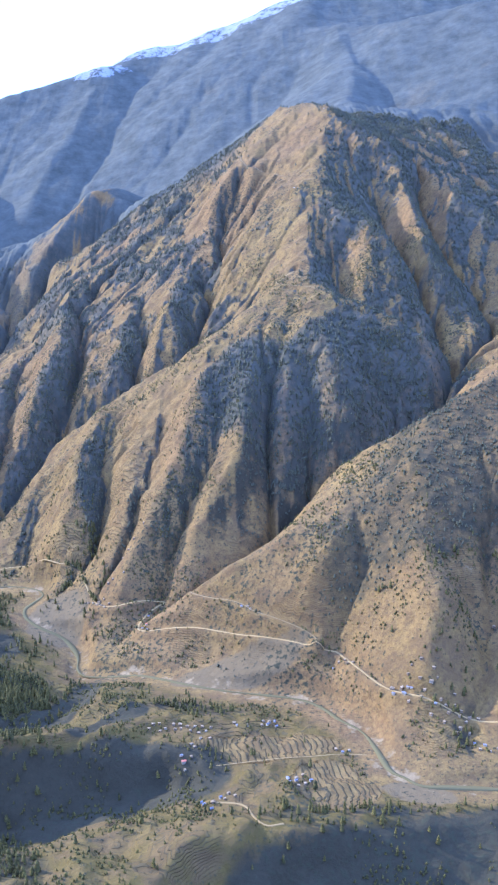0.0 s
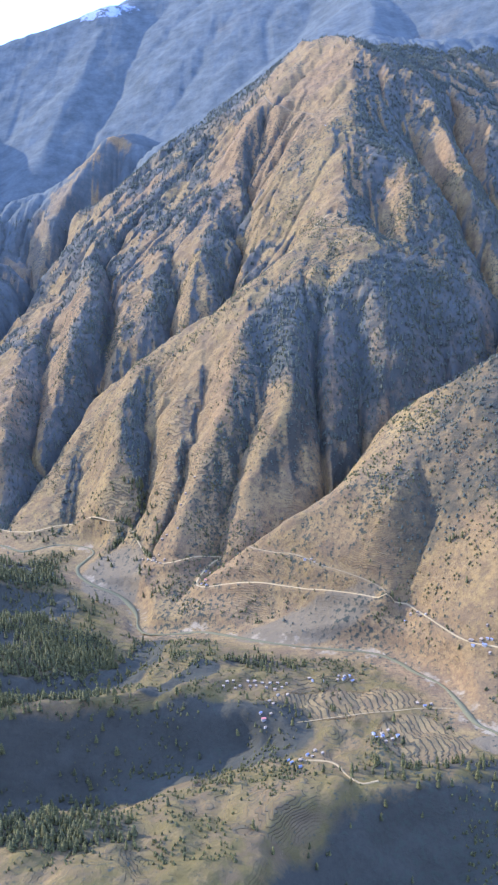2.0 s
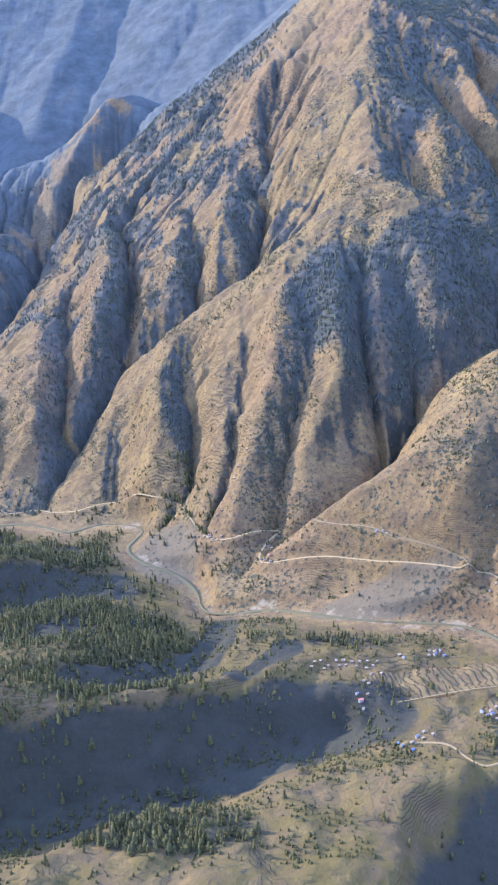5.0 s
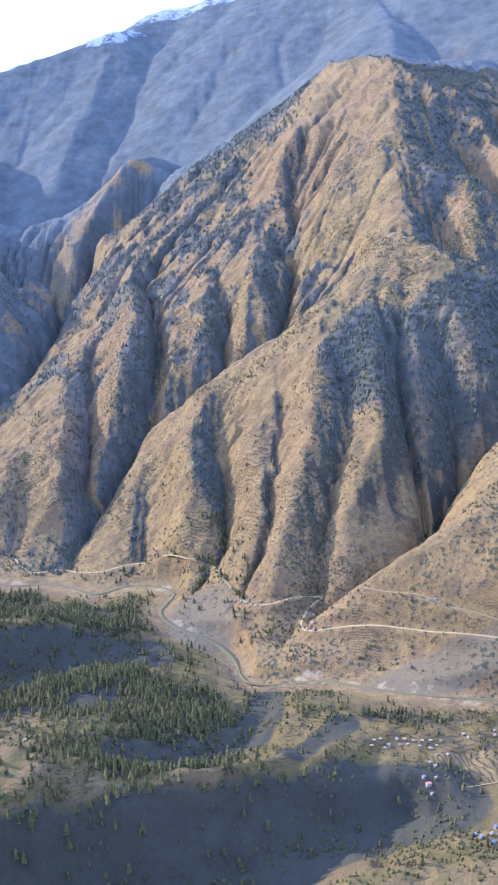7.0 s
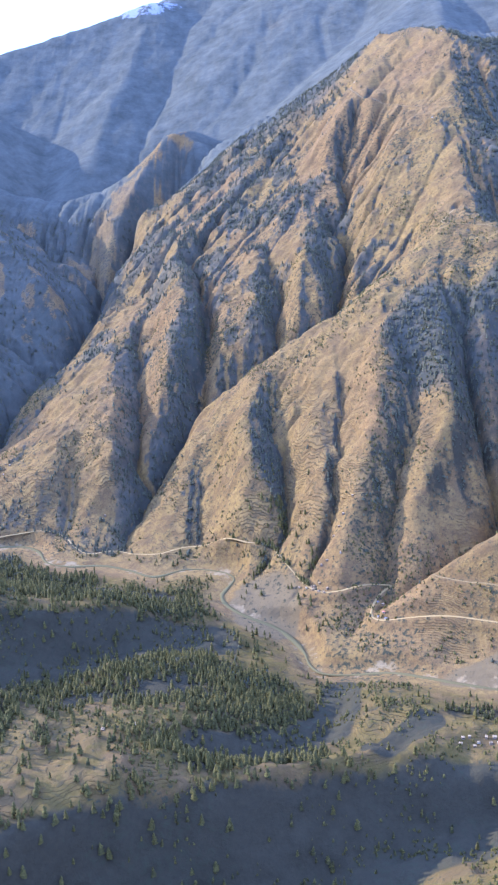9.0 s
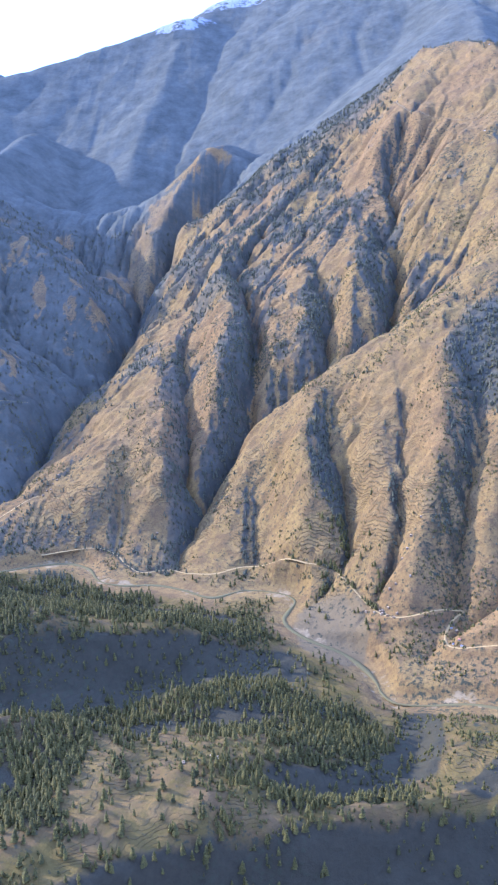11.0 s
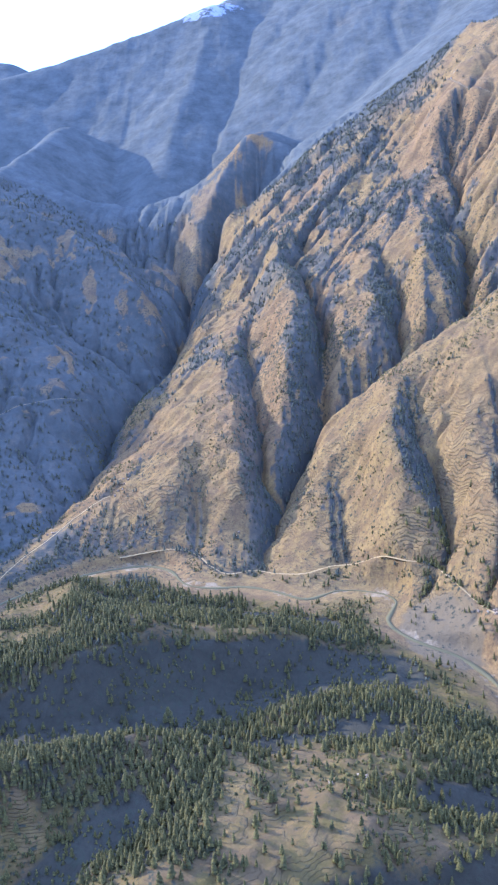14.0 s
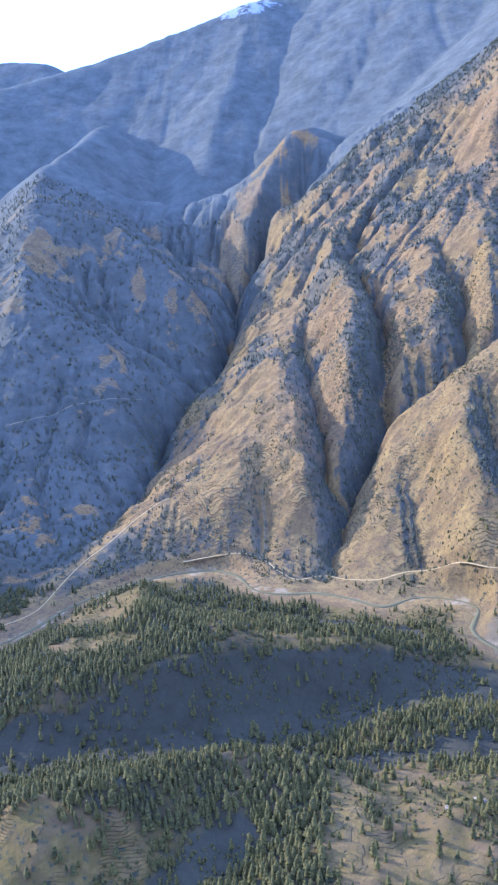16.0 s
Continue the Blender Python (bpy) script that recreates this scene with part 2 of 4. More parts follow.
BEDS_BELOW = {  # the side valleys and gullies
    "west_valley": [(-60, 2250, 700), (-75, 2050, 560), (-92, 1880, 440), (-140, 1730, 335), (-235, 1695, 255), (-335, 1680, 185), (-410, 1655, 135), (-450, 1590, 92), (-492, 1480, 45), (-505, 1385, 16)],
    "rib_gully": [(-440, 2150, 470), (-380, 1960, 400), (-375, 1800, 300), (-405, 1720, 205), (-410, 1655, 135)],
    "scree_gully": [(-240, 2150, 590), (-240, 1900, 420), (-245, 1790, 330), (-270, 1700, 235)],
    "spur_gully": [(-540, 2150, 400), (-515, 1950, 340), (-520, 1790, 240), (-508, 1690, 165), (-500, 1590, 95), (-492, 1480, 45)],
    "face_gully_1": [(-378, 1500, 120), (-362, 1385, 62), (-364, 1305, 18)],
    "face_gully_2": [(-262, 1500, 200), (-252, 1400, 138), (-240, 1330, 105), (-252, 1280, 68), (-264, 1245, 48), (-272, 1212, 32)],
    "face_gully_3": [(-150, 1440, 245), (-165, 1340, 175), (-170, 1250, 125), (-195, 1190, 72), (-228, 1120, 6)],
    "face_gully_4": [(-55, 1420, 285), (-72, 1330, 215), (-100, 1250, 140), (-140, 1165, 50)],
    "face_gully_5": [(35, 1460, 330), (28, 1370, 245), (22, 1300, 175), (-8, 1225, 112)],
    "face_gully_6": [(100, 1440, 320), (102, 1360, 235), (88, 1290, 150)],
    "east_valley": [(430, 1560, 390), (330, 1420, 275), (240, 1325, 190), (200, 1300, 165), (140, 1298, 145), (80, 1262, 118), (10, 1175, 88), (-85, 1128, 50), (-175, 1108, 12)],
    "east_gully_1": [(190, 1800, 560), (190, 1680, 470), (240, 1600, 440), (330, 1560, 370), (400, 1540, 350)],
    "east_gully_2": [(330, 1900, 600), (350, 1720, 500), (430, 1560, 390)],
    "east_gully_3": [(300, 2150, 790), (310, 1960, 660), (330, 1880, 590)],
    "east_gully_4": [(430, 2150, 720), (430, 1900, 590), (480, 1700, 450), (470, 1580, 400)],
    "right_gully": [(205, 1120, 248), (180, 1070, 225), (165, 1025, 180), (150, 992, 133), (124, 960, 82), (106, 938, 20)],
    "right_foot": [(300, 1000, 215), (262, 880, 90), (240, 812, 18)],
    "left_valley": [(-760, 2620, 450), (-700, 2420, 360), (-705, 2250, 280), (-745, 2050, 190), (-812, 1850, 125), (-832, 1700, 80), (-862, 1560, 40), (-925, 1440, 28), (-962, 1300, 20), (-960, 1180, 18)],
    "left_gully": [(-1110, 2150, 420), (-960, 2120, 325), (-850, 2080, 270), (-745, 2050, 190)],
    "back_gully": [(-520, 2850, 650), (-600, 2720, 540), (-700, 2420, 360)],
}
BENCHES = {  # fields and rims of the plateau
    "ravine_floor": [(-110, 745, -34), (-160, 732, -46), (-220, 718, -54), (-300, 702, -60), (-400, 678, -66), (-520, 606, -72)],
    "fallow_flat": [(20, 952, 24), (-16, 992, 26), (-82, 1012, 6)],
    "fan_slope": [(-195, 1110, 8), (-222, 1150, 24), (-250, 1200, 36), (-262, 1225, 42)],
    "fan": [(-183, 1035, -9), (-205, 1070, 0), (-250, 1130, 2), (-283, 1165, 6), (-300, 1225, 22)],
    "north_rim": [(-118, 825, 18), (-207, 821, 25), (-239, 794, 29), (-288, 785, 35), (-380, 758, 35), (-480, 700, 35), (-620, 650, 35)],
    "village_bench": [(-102, 801, 12), (-40, 790, 6), (16, 750, 0), (62, 764, 2), (120, 775, 4)],
    "tip": [(-150, 900, 14), (-178, 945, 2), (-196, 978, -10)],
    "wood_bench": [(-278, 855, 12), (-320, 896, 16), (-360, 880, 30), (-422, 855, 41), (-493, 868, 32), (-579, 899, 46), (-640, 842, 64), (-760, 800, 70)],
    "south_field": [(-380, 800, 38), (-480, 770, 40), (-580, 720, 42)],
    "wood_hill": [(-337, 1032, -2), (-387, 997, 18), (-465, 1011, 14)],
    "wood_crest": [(-405, 1122, 17), (-480, 1112, 46), (-526, 1107, 48), (-575, 1065, 55), (-613, 1081, 68), (-757, 1182, 60), (-756, 1325, 35)],
    "west_bench": [(-613, 1081, 68), (-720, 1020, 60), (-850, 1000, 40)],
    "south_bench": [(-28, 659, 17), (10, 655, 18), (47, 654, 12), (160, 672, 6), (300, 700, 4)],
    "south_rim": [(-28, 659, 17), (-50, 631, 22), (-72, 583, 19), (-90, 520, 20), (-100, 440, 20)],
    "south_slope": [(-137, 706, -17), (-164, 668, 2), (-176, 629, 0), (-133, 598, 20)],
    "south_west": [(-176, 629, 0), (-248, 646, 4), (-330, 600, 10), (-480, 560, 15), (-480, 440, 20)],
}
RAVINES = [  # beds of the ravines in the plateau, and how far their sides reach
    ([(-58, 768, -14), (-100, 770, -32), (-150, 766, -48), (-220, 750, -56), (-300, 732, -60), (-400, 708, -66), (-520, 636, -72), (-700, 560, -80)], 54),
    ([(-205, 990, -24), (-215, 940, -26), (-232, 900, -24), (-262, 868, -20), (-300, 840, -8), (-350, 828, 6)], 28),
    ([(-130, 880, 8), (-160, 852, -4), (-186, 832, 4)], 18),
    ([(-360, 1084, -4), (-420, 1078, -14), (-490, 1070, -18), (-550, 1038, -16), (-620, 1020, -8), (-700, 980, -4), (-850, 930, 0)], 52),
    ([(-380, 958, 2), (-435, 950, -6), (-517, 940, -8), (-580, 950, -4), (-680, 900, 10)], 30),
    ([(270, 650, -2), (170, 628, -36), (90, 608, -60), (30, 588, -76), (-5, 545, -90), (-20, 430, -100)], 75),
    ([(-420, 1190, 12), (-520, 1212, 10), (-640, 1250, 12), (-720, 1260, 20)], 25),
    ([(-600, 800, 30), (-660, 740, 0), (-700, 660, -40), (-700, 560, -70)], 30),
]


def land(x, y):
    """The far country: the highest of its crests over a valley floor."""
    wx, wy = x + 22 * fbm(x, y, 210, 3, 1), y + 22 * fbm(x, y, 210, 3, 2)
    h = np.full(np.shape(x), -1e9)
    for pts, a, b in RIDGES.values():
        h = np.maximum(h, tent(pts, wx, wy, a, b))
    d, zr, side = near_line(RIVER, x, y)
    return np.maximum(h, zr + 0.03 * np.minimum(d, 600) + 6 * fbm(x, y, 120, 3, 5))


def bump(x, y, cx, cy, rx, ry, turn=0.0):
    c, s = math.cos(radians(turn)), math.sin(radians(turn))
    u, v = ((x - cx) * c + (y - cy) * s) / rx, (-(x - cx) * s + (y - cy) * c) / ry
    return np.exp(-(u * u + v * v))


def blur(h, cells):
    """A running mean, twice, over that many points to each side."""
    for _ in range(2):
        for ax in (0, 1):
            pad = [(0, 0), (0, 0)]
            pad[ax] = (cells + 1, cells)
            c = np.cumsum(np.pad(h, pad, mode="edge"), axis=ax)
            n = h.shape[ax]
            h = (np.take(c, np.arange(2 * cells + 1, 2 * cells + 1 + n), axis=ax) - np.take(c, np.arange(n), axis=ax)) / (2 * cells + 1)
    return h


def hang(gx_, gy_, step, rim):
    """Slopes that hang like a stretched cloth between all crests, beds and benches, and the country round about."""
    total, count = np.zeros(rim.shape), np.zeros(rim.shape)
    for pts in [*CRESTS.values(), *BEDS_BELOW.values(), *BENCHES.values(), RIVER, *(p for p, _ in RAVINES)]:
        for a, b in zip(pts, pts[1:]):
            k = max(2, int(3 * math.hypot(b[0] - a[0], b[1] - a[1]) / step))
            for t in (np.arange(k + 1) / k):
                i, j = int(round((a[0] + t * (b[0] - a[0]) - gx_[0]) / step)), int(round((a[1] + t * (b[1] - a[1]) - gy_[0]) / step))
                if 0 < i < rim.shape[1] - 1 and 0 < j < rim.shape[0] - 1:
                    total[j, i] += a[2] + t * (b[2] - a[2])
                    count[j, i] += 1
    h, sizes = None, (16, 8, 4, 2, 1)
    for s in sizes:
        ny, nx = (rim.shape[0] + s - 1) // s, (rim.shape[1] + s - 1) // s
        jj, ii = np.minimum(np.arange(rim.shape[0]) // s, ny - 1), np.minimum(np.arange(rim.shape[1]) // s, nx - 1)
        tot, cnt, rm, rc = np.zeros((ny, nx)), np.zeros((ny, nx)), np.zeros((ny, nx)), np.zeros((ny, nx))
        np.add.at(tot, (jj[:, None], ii[None]), total)
        np.add.at(cnt, (jj[:, None], ii[None]), count)
        np.add.at(rm, (jj[:, None], ii[None]), rim)
        np.add.at(rc, (jj[:, None], ii[None]), 1.0)
        fixed = cnt > 0
        aim = np.where(fixed, tot / np.maximum(cnt, 1), 0)
        rm = rm / rc
        edge_ = np.zeros((ny, nx), bool)
        edge_[0], edge_[-1], edge_[:, 0], edge_[:, -1] = True, True, True, True
        fixed, aim = fixed | edge_, np.where(edge_, rm, aim)
        h = np.where(fixed, aim, rm if h is None else h[np.minimum(np.arange(ny) // 2, h.shape[0] - 1)][:, np.minimum(np.arange(nx) // 2, h.shape[1] - 1)])
        parity = (np.add.outer(np.arange(ny), np.arange(nx)) % 2) == 0
        for turn in range(240):
            for half in (parity, ~parity):
                mean = np.zeros(h.shape)
                mean[1:-1, 1:-1] = (h[:-2, 1:-1] + h[2:, 1:-1] + h[1:-1, :-2] + h[1:-1, 2:]) / 4
                h = np.where(half & ~fixed, h + 1.6 * (mean - h) * (1 if turn < 200 else 0.6), h)
    return h


# running water cuts gullies into the slopes
def flood(h):
    """Fills the hollows, so that every place drains to the edge: water stands high and sinks until it rests on the ground."""
    w = np.full(h.shape, 1e5)
    w[0, :], w[-1, :], w[:, 0], w[:, -1] = h[0, :], h[-1, :], h[:, 0], h[:, -1]
    for _ in range(60):
        old = w.copy()
        for rev in (False, True):
            ys = range(h.shape[0] - 2, 0, -1) if rev else range(1, h.shape[0] - 1)
            for j in ys:
                k = j + 1 if rev else j - 1
                side = np.minimum(np.minimum(w[k, :-2], w[k, 1:-1]), w[k, 2:]) + 0.01
                w[j, 1:-1] = np.maximum(h[j, 1:-1], np.minimum(w[j, 1:-1], side))
            xs = range(h.shape[1] - 2, 0, -1) if rev else range(1, h.shape[1] - 1)
            for i in xs:
                k = i + 1 if rev else i - 1
                side = np.minimum(np.minimum(w[:-2, k], w[1:-1, k]), w[2:, k]) + 0.01
                w[1:-1, i] = np.maximum(h[1:-1, i], np.minimum(w[1:-1, i], side))
        if np.abs(old - w).max() < 1e-6:
            break
    return w


def erode(h, STEP, rounds, k, m, soft=0.05):
    ny, nx = h.shape
    n = ny * nx
    idx = np.arange(n).reshape(ny, nx)
    for turn in range(rounds):
        if turn % 2 == 0:
            h = flood(h)
        recv, dist = idx.copy(), np.full(h.shape, STEP)
        drop = np.zeros(h.shape)
        for dy in (-1, 0, 1):
            for dx in (-1, 0, 1):
                if dx or dy:
                    dd = STEP * math.hypot(dx, dy)
                    hn = np.full(h.shape, 1e9)
                    ys, yd = slice(max(0, dy), ny + min(0, dy)), slice(max(0, -dy), ny + min(0, -dy))
                    xs, xd = slice(max(0, dx), nx + min(0, dx)), slice(max(0, -dx), nx + min(0, -dx))
                    hn[yd, xd] = h[ys, xs]
                    g = (h - hn) / dd
                    m_ = g > drop
                    drop = np.where(m_, g, drop)
                    nb = np.zeros(h.shape, np.int64)
                    nb[yd, xd] = idx[ys, xs]
                    recv = np.where(m_, nb, recv)
                    dist = np.where(m_, dd, dist)
        order = np.argsort(h.ravel())
        r, hl, dl = recv.ravel().tolist(), h.ravel().tolist(), dist.ravel()
        area = [1.0] * n
        ol = order.tolist()
        for i in reversed(ol):
            j = r[i]
            if j != i:
                area[j] += area[i]
        f = (k * np.array(area) ** m / dl).tolist()
        for i in ol:
            j = r[i]
            if j != i:
                hl[i] = (hl[i] + f[i] * hl[j]) / (1 + f[i])
        h = np.array(hl).reshape(ny, nx)
        lap = np.zeros(h.shape)
        lap[1:-1, 1:-1] = h[:-2, 1:-1] + h[2:, 1:-1] + h[1:-1, :-2] + h[1:-1, 2:] - 4 * h[1:-1, 1:-1]
        h = h + soft * lap
    return h


STEP = 6.0
ex, ey = np.arange(-1380, 960, STEP), np.arange(430, 3060, STEP)
GX, GY = np.meshgrid(ex, ey)
RD, _, RS = near_line(RIVER, GX, GY)
H0 = hang(ex, ey, STEP, land(GX, GY))
H0 = H0 + 0.55 * (blur(H0, 1) - H0)
rough = smooth(0.2, 0.6, np.hypot(*np.gradient(H0, STEP)))
H1 = H0 + rough * ((9 + 10 * smooth(1550, 1950, GY)) * fbm(GX, GY, 150, 4, 11) + (5 + 7 * smooth(1500, 1900, GY)) * fbm(GX, GY, 70, 4, 12) + 10 * smooth(1500, 1900, GY) * ridged(GX, GY, 120, 3, 14))
H1[::2, ::2] = erode(H1[::2, ::2], 2 * STEP, 12, 0.2 * (1 + 0.5 * smooth(1600, 1950, GY[::2, ::2]).ravel()), 0.5, 0.07)
cx_, cy_ = np.minimum(np.arange(H1.shape[1]) // 2 * 2 + 2, (H1.shape[1] - 1) // 2 * 2), np.minimum(np.arange(H1.shape[0]) // 2 * 2 + 2, (H1.shape[0] - 1) // 2 * 2)
H1[:, 1::2] = (H1[:, 0::2][:, :H1[:, 1::2].shape[1]] + H1[:, cx_[1::2]]) / 2
H1[1::2, :] = (H1[0::2, :][:H1[1::2, :].shape[0]] + H1[cy_[1::2], :]) / 2
H1 = H1 + rough * 4.0 * fbm(GX, GY, 40, 3, 16)
H2 = erode(H1, STEP, 10, 0.12, 0.5, 0.03)
edge = np.minimum.reduce([GX - ex[0], ex[-1] - GX, GY - ey[0], ey[-1] - GY])
calm = 1 - 0.5 * smooth(-140, -60, GX) * smooth(1230, 1150, GY)
keep = smooth(0, 120, edge) * np.where(RS > 0, 0.35, 1) * smooth(15, 60, RD) * calm
wear = H2 - H0                      # only the gullies that the water cut stay, the slopes keep their height
wear = np.clip(wear - blur(wear, 7), -32, 22)
H2 = H0 + wear * keep
plain_ = (RS > 0) * smooth(20, 90, RD)
H2 = H2 + plain_ * (5.5 * fbm(GX, GY, 48, 3, 7) + 4.2 * fbm(GX, GY, 22, 3, 8) + 3.4 * ridged(GX, GY, 60, 3, 6))
WIDE = 24.0
fx, fy = np.arange(-3300, 3100, WIDE), np.arange(-2100, 5700, WIDE)
FX, FY = np.meshgrid(fx, fy)
K0 = land(FX, FY)
K1 = K0 + smooth(30, 200, K0) * (22 * fbm(FX, FY, 300, 5, 61) + 8 * ridged(FX, FY, 160, 3, 62))
K2 = np.maximum(erode(K1, WIDE, 8, 0.22, 0.5, 0.02), K1 - 100)
K2 = K2 + 0.6 * smooth(2850, 3200, FY) * (blur(K2, 2) - K2)      # the far range is worn smooth


def cut(x, y, hh, x0, y0, step):
    """An eroded height at any place inside its field (cubic between its points)."""
    u, v = np.clip((x - x0) / step, 1, hh.shape[1] - 3.001), np.clip((y - y0) / step, 1, hh.shape[0] - 3.001)
    i, j = np.floor(u).astype(int), np.floor(v).astype(int)
    fu, fv = u - i, v - j

    def w(t):
        return (-0.5 * t + t * t - 0.5 * t ** 3, 1 - 2.5 * t * t + 1.5 * t ** 3, 0.5 * t + 2 * t * t - 1.5 * t ** 3, -0.5 * t * t + 0.5 * t ** 3)
    wu, wv = w(fu), w(fv)
    return sum(wv[b] * sum(wu[a] * hh[j + b - 1, i + a - 1] for a in range(4)) for b in range(4))


def terrace_amount(x, y, h):
    """Where the slopes are stepped into fields, 0 to 1."""
    n = fbm(x, y, 160, 3, 31)
    face = smooth(-560, -480, x) * smooth(60, -60, x) * smooth(1150, 1200, y) * smooth(300, 200, h)
    west = smooth(-820, -760, x) * smooth(-430, -520, x) * smooth(1380, 1420, y) * smooth(1800, 1650, y)
    fields = smooth(-150, -70, x) * smooth(400, 300, x) * smooth(1010, 950, y) * (0.3 + 0.7 * (near_line(RIVER, x, y)[2] > 0))
    hill = 0.5 * smooth(-130, -90, x) * smooth(450, 380, x) * smooth(1130, 1060, y) * smooth(890, 930, y + 0.35 * x)
    plateau = smooth(1250, 1150, y) * smooth(-60, -130, x) * (near_line(RIVER, x, y)[2] > 0)
    t = np.clip(np.maximum.reduce([0.7 * face, west * 0.85, fields * 0.85, plateau * 0.7, hill]) * smooth(-0.12, 0.4, n + 1.1 * fbm(x, y, 50, 3, 33)), 0, 1)
    for pts, reach in RAVINES:
        t = t * smooth(0.5 * reach, 1.3 * reach, near_line(pts, x, y)[0])
    return t


def strips(x, y):
    """The narrow stepped fields that run down to the river."""
    return np.clip(1.5 * np.maximum(bump(x, y, 86, 738, 44, 40, -20), bump(x, y, 14, 806, 84, 25, 4)), 0, 1)


def terrace_level(x, y, h):
    """Height counted in terrace steps."""
    up = smooth(1080, 1180, y)
    a = h / (1.9 + 3.3 * up) + 0.8 * fbm(x, y, 120, 3, 51) + ((0.9 + 0.8 * up) * fbm(x, y, 26, 3, 53) + 0.38 * np.floor(7 * vnoise(x / 38, y / 24, 57)) + 0.27 * np.floor(6 * vnoise(x / 17, y / 19, 58))) * (1 + 0.25 * up)
    b = -(0.95 * x + 0.2 * y) / 6.0 + 2.6 * fbm(x, y, 90, 2, 59) + 0.5 * np.floor(4 * vnoise(x / 46, y / 28, 60)) + 0.25 * fbm(x, y, 14, 2, 61)
    return np.where(strips(x, y) > 0.5, b, a)


def ground_height(x, y):
    x, y = np.asarray(x, float), np.asarray(y, float)
    out = np.maximum.reduce([ex[0] - x, x - ex[-1], ey[0] - y, y - ey[-1]])
    inside = out < -12
    h = cut(x, y, K2, fx[0], fy[0], WIDE) + smooth(0, 500, out) * (7 * fbm(x, y, 110, 4, 65) + 3.5 * ridged(x, y, 90, 3, 66))
    xi, yi = x[inside], y[inside]
    up = smooth(40, 160, near_line(RIVER, xi, yi)[0])
    hi = cut(xi + 12 * up * fbm(xi, yi, 60, 4, 44), yi + 12 * up * fbm(xi, yi, 60, 4, 45), H2, ex[0], ey[0], STEP)
    high = smooth(1150, 1500, yi) * up
    hi = hi + high * (4.5 * fbm(xi, yi, 48, 3, 46) + 4.2 * ridged(xi, yi, 30, 3, 47))
    d, zr, _ = near_line(RIVER, xi, yi)
    hi = hi + smooth(12, 45, d) * (1.3 * fbm(xi, yi, 26, 3, 41) + 0.5 * fbm(xi, yi, 8, 2, 43))
    t = terrace_amount(xi, yi, hi) * smooth(14, 30, d)
    rise = 1.9 + 3.3 * smooth(1080, 1180, yi) + 0.3 * (strips(xi, yi) > 0.5)
    t = np.maximum(t, smooth(0.45, 0.6, strips(xi, yi)) * smooth(14, 30, d))
    q = terrace_level(xi, yi, hi)
    fr = q - np.floor(q)
    hi = hi + t * rise * (smooth(0.62, 1.0, fr) - fr)
    k = smooth(-130, -14, out[inside])
    h[inside] = hi * (1 - k) + h[inside] * k
    return h


def axis(lo, a, b, hi, fine, grow):
    """Grid lines: fine between a and b, wider and wider outside."""
    mid = list(np.arange(a, b + 0.1, fine))
    down, step = [a], fine
    while down[-1] > lo:
        step = min(step * grow, 22)
        down.append(down[-1] - step)
    up, step = [mid[-1]], fine
    while up[-1] < hi:
        step = min(step * grow, 22)
        up.append(up[-1] + step)
    return np.array(down[:0:-1] + mid + up[1:])


# ---- materials ----
def material(name):
    m = bpy.data.materials.new(name)
    m.use_nodes = True
    return m, m.node_tree.nodes, m.node_tree.links, m.node_tree.nodes["Principled BSDF"]


def tex(n, l, size, detail=4, rough=0.55, vec=None):
    """Noise whose swells are about that many metres."""
    t = n.new("ShaderNodeTexNoise")
    t.inputs["Scale"].default_value, t.inputs["Detail"].default_value, t.inputs["Roughness"].default_value = 1.0 / size, detail, rough
    if vec is None:
        vec = n.new("ShaderNodeNewGeometry").outputs["Position"]
    l.new(vec, t.inputs["Vector"])
    return t.outputs["Fac"]


def ramp(n, l, fac, lo, hi, a=(0, 0, 0), b=(1, 1, 1)):
    r = n.new("ShaderNodeValToRGB")
    r.color_ramp.elements[0].position, r.color_ramp.elements[1].position = lo, hi
    r.color_ramp.elements[0].color, r.color_ramp.elements[1].color = (*a, 1), (*b, 1)
    l.new(fac, r.inputs[0])
    return r.outputs[0]


def mixed(n, l, fac, a, b, mode="MIX"):
    m = n.new("ShaderNodeMixRGB")
    m.blend_type = mode
    for k, v in ((0, fac), (1, a), (2, b)):
        if isinstance(v, (int, float)):
            m.inputs[k].default_value = v
        elif isinstance(v, tuple):
            m.inputs[k].default_value = (*v, 1)
        else:
            l.new(v, m.inputs[k])
    return m.outputs[0]


def maths(n, l, op, a, b):
    m = n.new("ShaderNodeMath")
    m.operation = op
    for k, v in ((0, a), (1, b)):
        if isinstance(v, (int, float)):
            m.inputs[k].default_value = v
        else:
            l.new(v, m.inputs[k])
    return m.outputs[0]


def attribute(n, key):
    a = n.new("ShaderNodeAttribute")
    a.attribute_name = key
    return a.outputs["Fac"]


